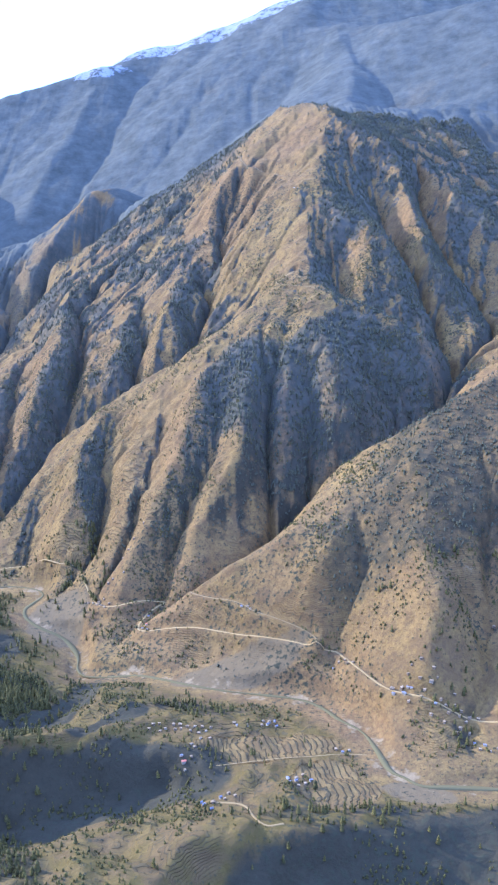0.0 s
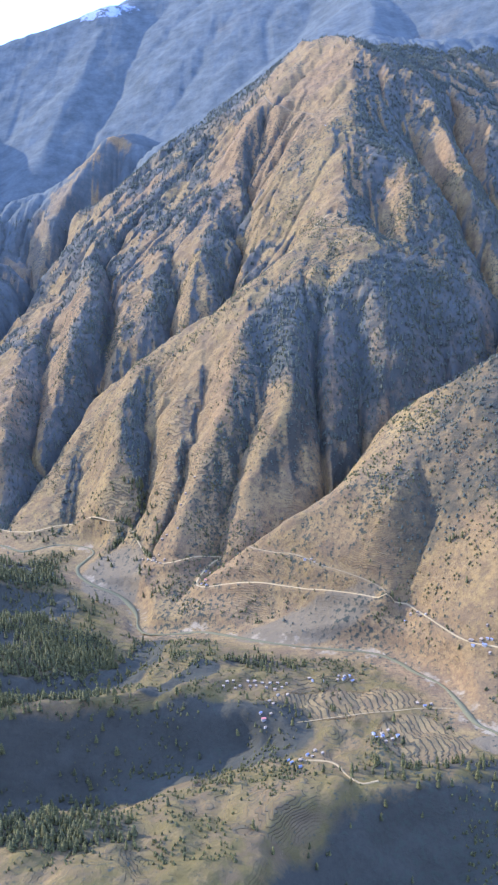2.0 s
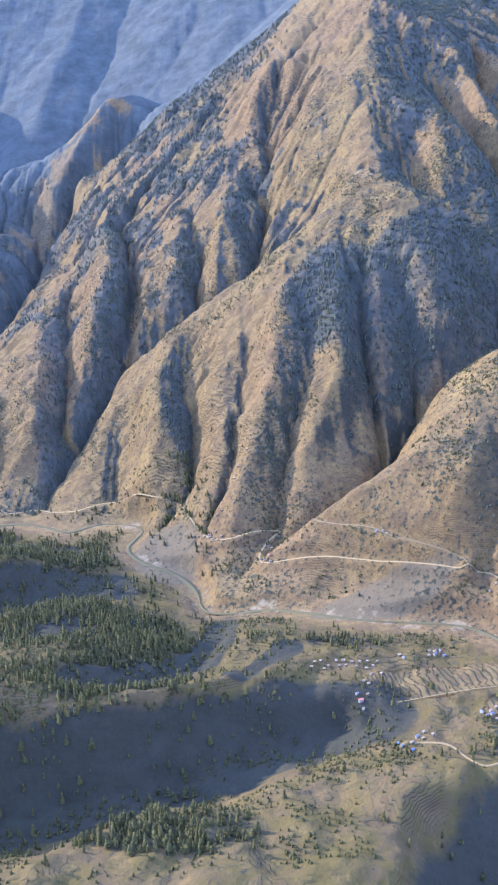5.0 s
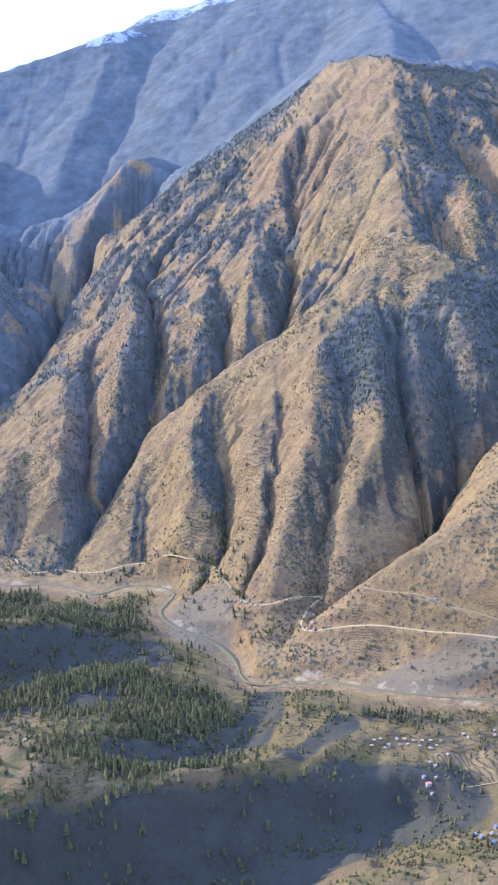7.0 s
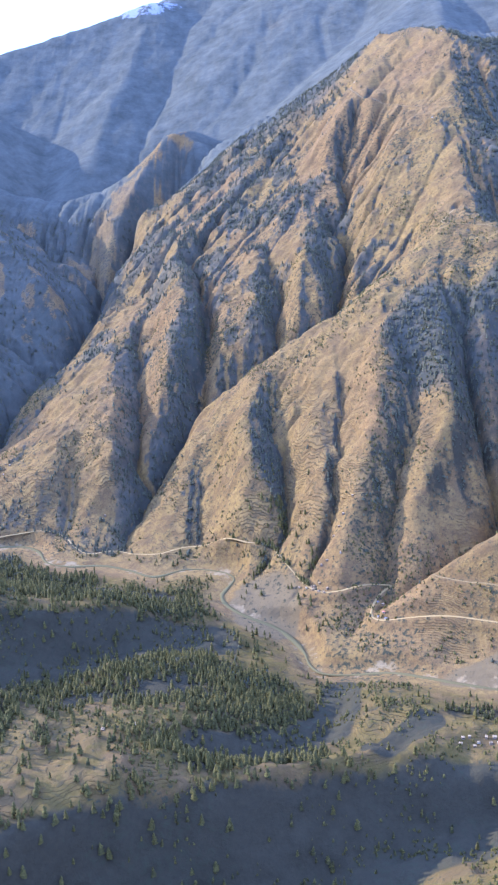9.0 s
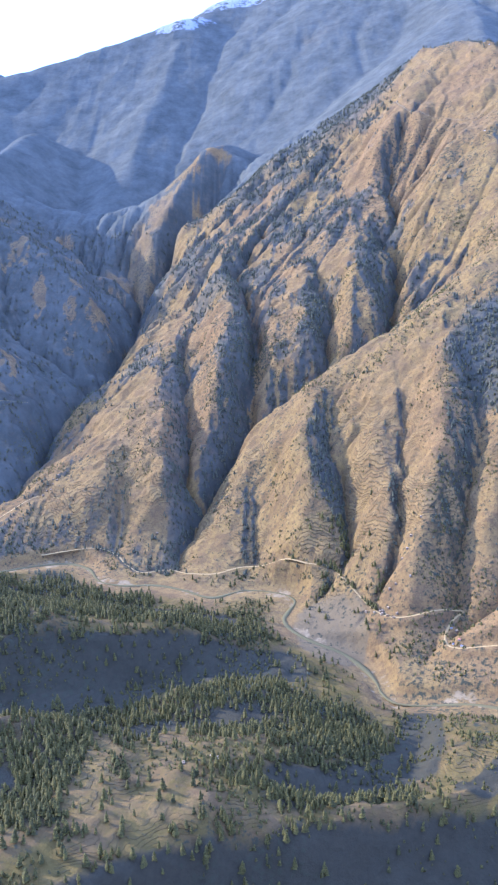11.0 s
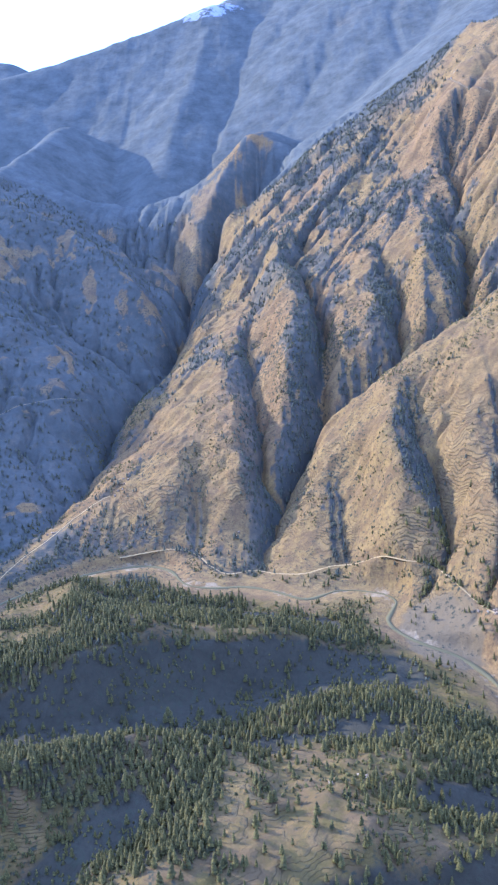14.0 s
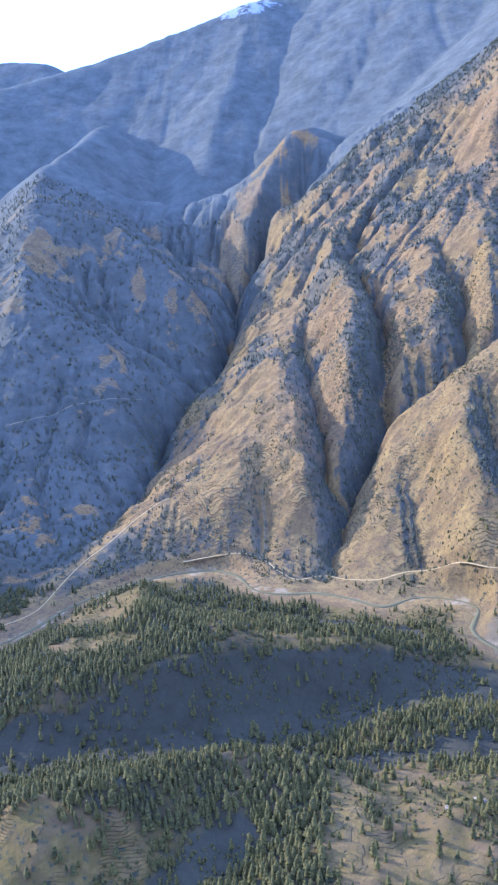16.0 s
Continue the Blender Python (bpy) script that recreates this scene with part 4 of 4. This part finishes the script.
FOREST = np.where(RSIDE > 0, bank * np.maximum(woods, 0.35 * smooth(0.15, 0.5, facing + 0.3 * swell) * smooth(-260, -330, TX)), FOREST)
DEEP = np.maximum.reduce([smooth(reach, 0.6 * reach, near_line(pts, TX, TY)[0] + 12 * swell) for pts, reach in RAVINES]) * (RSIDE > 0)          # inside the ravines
FOREST = np.maximum(FOREST, 0.9 * DEEP * smooth(-0.35, 0.1, facing + 0.5 * SY / np.sqrt(1 + PITCH ** 2) + 0.2 * swell))      # scrub, its dark floor standing in for shade on walls away from the sun
FOREST *= smooth(18, 40, RDIST)
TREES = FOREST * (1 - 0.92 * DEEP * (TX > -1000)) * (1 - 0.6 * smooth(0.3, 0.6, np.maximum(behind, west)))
FALLOW = np.maximum.reduce([1.1 * bump(TX, TY, -15, 968, 90, 24, -4), 1.2 * bump(TX, TY, -286, 1168, 46, 62, 15), bump(TX, TY, 165, 722, 40, 18, -15)])
TREES *= 1 - smooth(0.3, 0.5, FALLOW)
TREES *= smooth(8, 22, near_line([(-770, 1640, 0), (-821, 1540, 0), (-848, 1420, 0), (-885, 1320, 0), (-915, 1240, 0)], TX, TY)[0])
FOREST *= 1 - smooth(0.3, 0.5, FALLOW)
SNOW = (TY > 3500) * np.maximum(1.1 * smooth(1500, 1620, TZ) * bump(TX, TY, -760, 4320, 230, 160), smooth(4380, 4480, TY) * smooth(1500, 1700, TZ))
FIELD = np.maximum(terrace_amount(TX, TY, TZ), smooth(0.45, 0.6, strips(TX, TY))) * (1 - DEEP) * smooth(22, 45, RDIST) * (1 - FOREST)
LEVEL = terrace_level(TX, TY, TZ0)
# where fir is lightened like haze: far range, western hill, high woods
HAZY_FIR = np.maximum.reduce([0.5 * smooth(0.3, 0.7, FOREST) * smooth(1230, 1450, TY) * (RSIDE <= 0), np.maximum(smooth(2450, 2850, TY), 0.75 * np.maximum(behind, west * smooth(1250, 1500, TY))) * smooth(0.2, 0.6, FOREST), smooth(2850, 3000, TY) * smooth(110, 170, rib + 30 * swell), 0.4 * np.maximum(behind, west * smooth(1500, 1800, TY)) * (1 - 0.3 * lit_bare_face)])
HAZY_FIR *= 1 - 0.25 * smooth(150, 80, rib + 30 * swell)
slips = smooth(0.30, 0.5, fbm(TX, TY / 2.2, 60, 4, 91)) * smooth(0.6, 0.95, PITCH)
BARE = np.clip(0.42 * smooth(17, 6, RDIST - 12 * fbm(TX, TY, 40, 3, 93)) + 0.12 * slips * (1 - FOREST), 0, 1) * smooth(2300, 1900, TY)
SCRUB = np.clip(0.55 + 0.8 * fbm(TX, TY, 110, 4, 95), 0, 1) * (1 - 0.5 * FIELD)
# ravines get the full forest floor tone, to darken them like shade
ground = sheet("ground", gx, gy, TZ, GROUND, (("forest", np.where(RSIDE > 0, np.maximum(0.75 * FOREST, 1.2 * DEEP), 0.85 * FOREST)), ("field", FIELD), ("bare", BARE), ("scrub", SCRUB), ("snow", SNOW), ("level", LEVEL), ("lush", 1.0 * (RSIDE > 0) * smooth(15, 40, RDIST) * (1 - 0.6 * smooth(0.4, 0.6, strips(TX, TY)))), ("fallow", FALLOW), ("hazy_fir", HAZY_FIR)))
tagged(ground, "dry tan mountain slopes, gullied and terraced, with dark woods", "ground", kind="structure")



# ---- river and roads ----
def ribbon(name, mat, line, half, z, skirt):
    """A band along a line, with edges that go down into the ground."""
    d = np.gradient(line[:, :2], axis=0)
    d /= np.linalg.norm(d, axis=1)[:, None] + 1e-9
    nrm = np.stack([-d[:, 1], d[:, 0]], 1) * np.asarray(half)[:, None]
    rows = []
    for s, dz in ((-1.25, -skirt), (-1, 0), (0, 0.08), (1, 0), (1.25, -skirt)):
        rows.append(np.column_stack([line[:, :2] + s * nrm, z + dz]))
    v = np.stack(rows, 1).reshape(-1, 3)
    f = []
    for i in range(len(line) - 1):
        for k in range(4):
            a = 5 * i + k
            f.append((a, a + 1, a + 6, a + 5))
    me = bpy.data.meshes.new(name)
    me.from_pydata(v.tolist(), [], f)
    me.polygons.foreach_set("use_smooth", np.ones(len(f), bool))
    if me.polygons[0].normal.z < 0 and me.polygons[1].normal.z < 0:
        me.flip_normals()
    me.materials.append(mat)
    return new(name, me)


water = WATERWAY
wide = 2.0 + 2.5 * fbm(water[:, 0], water[:, 1], 55, 3, 101)
wz = water[:, 2] + 0.55
for _ in range(6):
    wz = np.convolve(np.pad(wz, 2, mode="edge"), np.ones(5) / 5, "valid")
tagged(ribbon("water", WATER, water, wide, wz, 1.5), "shallow grey-green mountain river with white rapids", "river", kind="structure")


for (name, pts, half, label), line in zip(ROADS, BEDS):
    w = np.full(len(line), half) * (1 + 0.25 * fbm(line[:, 0], line[:, 1], 25, 2, 103))
    z = np.maximum(line[:, 2], on_grid(TZ, line[:, 0], line[:, 1])) + 0.12
    tagged(ribbon(name, ROAD, line, w, z, 0.9), label, "road", kind="structure")


# ---- trees ----
def cone_tree(tiers, sides, seed, flare=0.5):
    """A conifer one unit high: ragged tiers of branches round a trunk."""
    r = random.Random(seed)
    v, f = [], []
    for k in range(tiers):
        z0 = 0.14 + 0.80 * k / tiers
        z1 = min(1.0, z0 + 1.35 / tiers * (0.8 if k else 1.0))
        rad = 0.165 * (1 - k / tiers) ** 0.7 + 0.03
        base = len(v)
        ox, oy = r.uniform(-.02, .02), r.uniform(-.02, .02)
        for s in range(sides):
            a = 2 * math.pi * (s + 0.5 * (k % 2) + r.uniform(-.2, .2)) / sides
            q = rad * (r.uniform(0.9, 1.25) if s % 2 else r.uniform(0.68, 0.9))
            v.append((ox + q * math.cos(a), oy + q * math.sin(a), z0 + r.uniform(-.035, .035)))
        v.append((ox, oy, z1))
        for s in range(sides):
            f.append((base + s, base + (s + 1) % sides, base + sides))
        f.append(tuple(base + s for s in reversed(range(3 if sides < 6 else 5)))[:3])
    return np.array(v), np.array(f)


def trunk_mesh():
    bm = bmesh.new()
    bmesh.ops.create_cone(bm, cap_ends=True, segments=6, radius1=0.022, radius2=0.008, depth=0.9)
    bmesh.ops.translate(bm, verts=bm.verts, vec=(0, 0, 0.42))
    me = bpy.data.meshes.new("trunk")
    bm.to_mesh(me)
    bm.free()
    me.materials.append(BARK)
    return me


def many(name, kinds, x, y, z, high, fat, label, leaf=None):
    """Many trees in one mesh."""
    r = np.random.default_rng(len(x))
    vs, fs, base = [], [], 0
    pick = r.integers(0, len(kinds), len(x))
    for k, (v, f) in enumerate(kinds):
        m = pick == k
        c = int(m.sum())
        if not c:
            continue
        a = r.uniform(0, 6.283, c)
        ca, sa_ = np.cos(a)[:, None], np.sin(a)[:, None]
        s, w = high[m][:, None], (high * fat)[m][:, None]
        lean = r.normal(0, 0.03, (c, 2))
        vx = (v[:, 0] * ca - v[:, 1] * sa_) * w + lean[:, :1] * v[:, 2] * s + x[m][:, None]
        vy = (v[:, 0] * sa_ + v[:, 1] * ca) * w + lean[:, 1:] * v[:, 2] * s + y[m][:, None]
        vz = v[:, 2] * s + z[m][:, None] - 0.03 * s
        vs.append(np.stack([vx, vy, vz], -1).reshape(-1, 3))
        fs.append((f[None] + (np.arange(c) * len(v))[:, None, None]).reshape(-1, 3) + base)
        base += c * len(v)
    co, tri = np.concatenate(vs).astype(np.float32), np.concatenate(fs).astype(np.int32)
    me = bpy.data.meshes.new(name)
    me.vertices.add(len(co))
    me.vertices.foreach_set("co", co.ravel())
    me.loops.add(tri.size)
    me.loops.foreach_set("vertex_index", tri.ravel())
    me.polygons.add(len(tri))
    me.polygons.foreach_set("loop_start", np.arange(0, tri.size, 3, dtype=np.int32))
    me.update()
    me.materials.append(leaf or PINE)
    return tagged(new(name, me), label, "trees", kind="stuff")


def scatter(count, x0, x1, y0, y1, power, floor, seed):
    r = np.random.default_rng(seed)
    x, y = r.uniform(x0, x1, count), r.uniform(y0, y1, count)
    w = np.clip(on_grid(TREES, x, y) ** power, 0, 1)
    w = np.where(w < 0.03, floor, w)
    k = r.random(count) < w
    x, y = x[k], y[k]
    k = near_line(RIVER, x, y)[0] > 16
    return x[k], y[k], on_grid(TZ, x[k], y[k])


FINE = [cone_tree(6, 7, s) for s in (1, 2, 3, 4)]
ROUGH = [cone_tree(3, 6, s) for s in (11, 12, 13)]
# pines of the near plateau; those of one hill stand as single trees
px, py, pz = scatter(42000, -960, -215, 580, 1330, 0.9, 0.03, 21)
ph = np.random.default_rng(5).uniform(6, 12.5, len(px)) * np.random.default_rng(6).choice([1, 1, 1, 0.6], len(px))
single = (px > -460) & (px < -300) & (py > 915) & (py < 1030)
single &= np.cumsum(single) <= 290
many("pine_wood", FINE, px[~single], py[~single], pz[~single], ph[~single], np.random.default_rng(8).uniform(1.0, 1.6, int((~single).sum())), "dark green pine wood on the plateau above the river")
qx, qy, qz = scatter(7000, -215, 420, 560, 960, 1.2, 0.012, 22)
many("valley_trees", ROUGH, qx, qy, qz, np.random.default_rng(9).uniform(4, 11, len(qx)), np.random.default_rng(10).uniform(0.9, 1.7, len(qx)), "scattered green trees among the valley fields")
qx, qy, qz = scatter(52000, -1200, 560, 960, 1720, 1.5, 0.005, 23)
many("slope_trees", ROUGH, qx, qy, qz, np.random.default_rng(11).uniform(3.5, 9.0, len(qx)) * np.where(qy < 1290, 0.55, 1.0), np.random.default_rng(12).uniform(1.2, 2.1, len(qx)) * np.where(qy < 1290, 1.5, 1.0), "dark pines and scrub on the steep shaded slopes", FIR_LEAF)
qx, qy, qz = scatter(60000, -1500, 700, 1720, 2750, 1.8, 0.006, 24)
many("high_trees", ROUGH, qx, qy, qz, np.random.default_rng(13).uniform(4, 10, len(qx)), np.random.default_rng(14).uniform(1.2, 2.1, len(qx)), "dark conifer forest high on the mountain", FIR_LEAF)

BUSH = [cone_tree(2, 5, s) for s in (21, 22, 23)]
br = np.random.default_rng(41)
bx, by = br.uniform(-900, 420, 150000), br.uniform(560, 1900, 150000)
bw = on_grid(SCRUB, bx, by) * (near_line(RIVER, bx, by)[0] > 25) * np.maximum(smooth(0.12, 0.35, on_grid(PITCH, bx, by)), 1.7 * (near_line(RIVER, bx, by)[2] > 0)) * (on_grid(FALLOW, bx, by) < 0.35) * smooth(0.0, 0.45, fbm(bx, by, 55, 4, 97) + 0.12) * (1 - 0.65 * on_grid(FIELD, bx, by))
keep_ = br.random(len(bx)) < bw * 0.7 * (1 - 0.4 * on_grid(DEEP, bx, by))
bx, by = bx[keep_], by[keep_]
many("hillside_scrub", BUSH, bx, by, on_grid(TZ, bx, by), br.uniform(1.5, 4.2, len(bx)), br.uniform(1.6, 2.8, len(bx)), "dry olive scrub bushes dotted over the slopes")

trunk_data = trunk_mesh()
crown_data = []
for v, f in FINE:
    me = bpy.data.meshes.new("crown")
    me.from_pydata(v.tolist(), [], f.tolist())
    me.materials.append(PINE)
    crown_data.append(me)
tree_rng = random.Random(31)
for i in np.flatnonzero(single).tolist():
    tree = new("pine_tree")
    tree.matrix_world = Matrix.LocRotScale((px[i], py[i], pz[i] - 0.4), Euler((0, 0, tree_rng.uniform(0, 6.28))), (ph[i] * tree_rng.uniform(0.8, 1.25), ph[i] * tree_rng.uniform(0.8, 1.25), ph[i]))
    tagged(tree, "dark green pine with ragged crown on the wooded hill" if ph[i] > 9 else "small young green pine among taller trees", "tree", group="pines of the wooded hill")
    for nm, data in (("trunk", trunk_data), ("crown", crown_data[i % len(crown_data)])):
        new(nm, data).parent = tree


# ---- houses ----
def box_mesh(name, boxes, mat):
    """Boxes (centre, size) in one mesh, edges slightly broken."""
    bm = bmesh.new()
    for (cx, cy, cz), (sx, sy, sz) in boxes:
        g = bmesh.ops.create_cube(bm, size=1.0)
        bmesh.ops.scale(bm, verts=g["verts"], vec=(sx, sy, sz))
        bmesh.ops.translate(bm, verts=g["verts"], vec=(cx, cy, cz))
    bmesh.ops.bevel(bm, geom=bm.edges[:], offset=0.06, segments=1, affect="EDGES")
    me = bpy.data.meshes.new(name)
    bm.to_mesh(me)
    bm.free()
    me.materials.append(mat)
    return me


def gable_mesh(name, lx, ly, z, high, mat):
    bm = bmesh.new()
    t = 0.18
    pts = [(-lx / 2, -ly / 2, z), (-lx / 2, 0, z + high), (-lx / 2, ly / 2, z), (-lx / 2, ly / 2, z - t), (-lx / 2, 0, z + high - t), (-lx / 2, -ly / 2, z - t)]
    a = [bm.verts.new(p) for p in pts]
    b = [bm.verts.new((-p[0], p[1], p[2])) for p in pts]
    for k in range(6):
        j = (k + 1) % 6
        bm.faces.new((a[k], b[k], b[j], a[j]))
    bm.faces.new((a[0], a[1], a[4], a[5]))
    bm.faces.new((a[1], a[2], a[3], a[4]))
    bm.faces.new((b[1], b[0], b[5], b[4]))
    bm.faces.new((b[2], b[1], b[4], b[3]))
    bmesh.ops.recalc_face_normals(bm, faces=bm.faces[:])
    me = bpy.data.meshes.new(name)
    bm.to_mesh(me)
    bm.free()
    me.materials.append(mat)
    return me


def house_proto(wall_mat, roof_mat, gable, lx, ly, lz, label):
    home = new("house")
    tagged(home, label, "house")
    parts = [("wall", box_mesh("wall", [((0, 0, lz / 2 - 1), (lx, ly, lz + 2))], wall_mat))]
    if gable:
        parts.append(("roof", gable_mesh("roof", lx + 0.9, ly + 1.1, lz, 1.5, roof_mat)))
        parts.append(("gable_wall", gable_mesh("gable_wall", lx - 0.1, ly - 0.1, lz - 0.1, 1.35, wall_mat)))
    else:
        parts.append(("roof", box_mesh("roof", [((0, 0, lz + 0.15), (lx + 0.7, ly + 0.7, 0.35)), ((lx * .2, 0, lz + 0.9), (lx * .35, ly * .5, 1.3))], roof_mat)))
    parts.append(("door", box_mesh("door", [((0.4, -ly / 2 - 0.04, 1.0), (1.0, 0.12, 2.0))], WOOD)))
    for wx in (-lx * .3, lx * .32):
        parts.append(("window", box_mesh("window", [((wx, -ly / 2 - 0.03, lz * .62), (0.9, 0.12, 1.0))], WOOD)))
    for nm, me in parts:
        new(nm, me).parent = home
    return home


FLAT_A = house_proto(STONE, MUD, False, 7.5, 5.5, 4.6, "flat-roofed stone farm house with mud roof on the slope")
FLAT_B = house_proto(STONE, MUD, False, 6.0, 4.8, 3.0, "small low stone house with flat mud roof")
BLUE = house_proto(LIME, TIN, True, 7.5, 5.0, 3.4, "pale house with blue tin gable roof beside the fields")
WHITE = house_proto(LIME, MUD, False, 6.5, 5.0, 3.2, "small whitewashed house with flat earth roof")
RED = house_proto(LIME, RUST, True, 8.0, 5.0, 3.4, "pale house with rusty red tin roof")
VILLAGES = [  # centre, spread along and across, turn of the row, houses of each kind
    ((166, 846), 12, 7, -40, (BLUE, BLUE, FLAT_A, BLUE, FLAT_B, BLUE)),
    ((205, 826), 42, 17, -40, (FLAT_A, FLAT_B, FLAT_B, FLAT_A, FLAT_B, FLAT_B, FLAT_A, FLAT_B, FLAT_A, FLAT_B, FLAT_B, FLAT_A, FLAT_B, FLAT_A, FLAT_B, FLAT_A, FLAT_B, FLAT_A, FLAT_B, WHITE, FLAT_A, FLAT_B, FLAT_A, BLUE, FLAT_B, FLAT_A, FLAT_B)),
    ((114, 924), 14, 4, -45, (FLAT_A, FLAT_B, WHITE, FLAT_A, BLUE)),
    ((242, 778), 16, 7, -30, (BLUE, FLAT_A, BLUE, WHITE, FLAT_B)),
    ((48, 741), 14, 9, 20, (BLUE, FLAT_A, BLUE, WHITE, FLAT_B, BLUE, FLAT_B, BLUE)),
    ((22, 857), 12, 6, 20, (BLUE, FLAT_A, BLUE, FLAT_B, BLUE, WHITE)),
    ((-10, 850), 9, 5, 10, (BLUE, FLAT_B, WHITE)),
    ((100, 800), 9, 4, 0, (BLUE, WHITE, FLAT_B)),
    ((-68, 786), 10, 7, 20, (RED, WHITE, BLUE, FLAT_B)),
    ((-141, 1122), 7, 4, -60, (BLUE, FLAT_B)),
    ((-144, 1086), 7, 5, -40, (BLUE, BLUE, RED)),
    ((-4, 1027), 10, 4, -35, (BLUE, WHITE, FLAT_B)),
    ((-78, 842), 36, 7, -8, (WHITE, FLAT_B, FLAT_B, WHITE, FLAT_B, FLAT_A, FLAT_B, FLAT_B, FLAT_A, FLAT_B, WHITE, FLAT_B, FLAT_A, FLAT_B, FLAT_B, WHITE)),
    ((-52, 812), 12, 8, 30, (FLAT_B, FLAT_A, FLAT_B, WHITE)),
    ((-28, 715), 16, 10, 30, (BLUE, FLAT_A, BLUE, BLUE, FLAT_B, BLUE, FLAT_B, FLAT_A)),
    ((-222, 1160), 24, 7, -50, (FLAT_A, FLAT_B, FLAT_A, WHITE, FLAT_B, FLAT_A, FLAT_B, FLAT_A, FLAT_B, FLAT_A, FLAT_B)),
    ((-198, 1178), 14, 6, -20, (FLAT_A, FLAT_B, WHITE)),
    ((-179, 1218), 10, 22, -20, (FLAT_B, FLAT_A, FLAT_B, FLAT_B)),
    ((-543, 1437), 14, 6, 10, (FLAT_A, FLAT_B)),
    ((-746, 1574), 26, 7, 70, (FLAT_A, FLAT_B, WHITE, FLAT_A, FLAT_B, FLAT_A, FLAT_B)),
    ((-860, 1462), 20, 5, 30, (WHITE, FLAT_B, FLAT_A, FLAT_B)),
    ((110, 2046), 9, 4, 0, (WHITE, FLAT_A, WHITE)),
    ((-18, 2425), 12, 6, 0, (WHITE, BLUE, FLAT_A)),
    ((218, 2438), 8, 4, 0, (WHITE, FLAT_A)),
    ((-420, 835), 30, 12, 10, (FLAT_B, WHITE, FLAT_B)),
    ((300, 870), 40, 20, -30, (FLAT_B, FLAT_A, FLAT_B)),
]
home_rng = random.Random(77)
used, first = [], set()
for (cx, cy), along, across, turn, kinds in VILLAGES:
    c, s = math.cos(radians(turn)), math.sin(radians(turn))
    for kind in kinds:
        for _ in range(30):
            u, w = home_rng.uniform(-along, along), home_rng.uniform(-across, across)
            x, y = cx + c * u - s * w, cy + s * u + c * w
            if all(math.hypot(x - a, y - b) > 6.5 for a, b in used):
                break
        used.append((x, y))
        z = float(on_grid(TZ, np.array([x]), np.array([y]))[0])
        size = home_rng.uniform(0.55, 0.8)
        m = pose(x, y, z + 0.2, 0, 0, turn + home_rng.choice((0, 0, 0, 90, 180)) + home_rng.uniform(-12, 12)) @ Matrix.Scale(size, 4)
        if kind.name not in first:
            first.add(kind.name)
            kind.matrix_world = m
            tagged(kind, group="farm houses of the valley")
        else:
            copy_thing(kind, m)
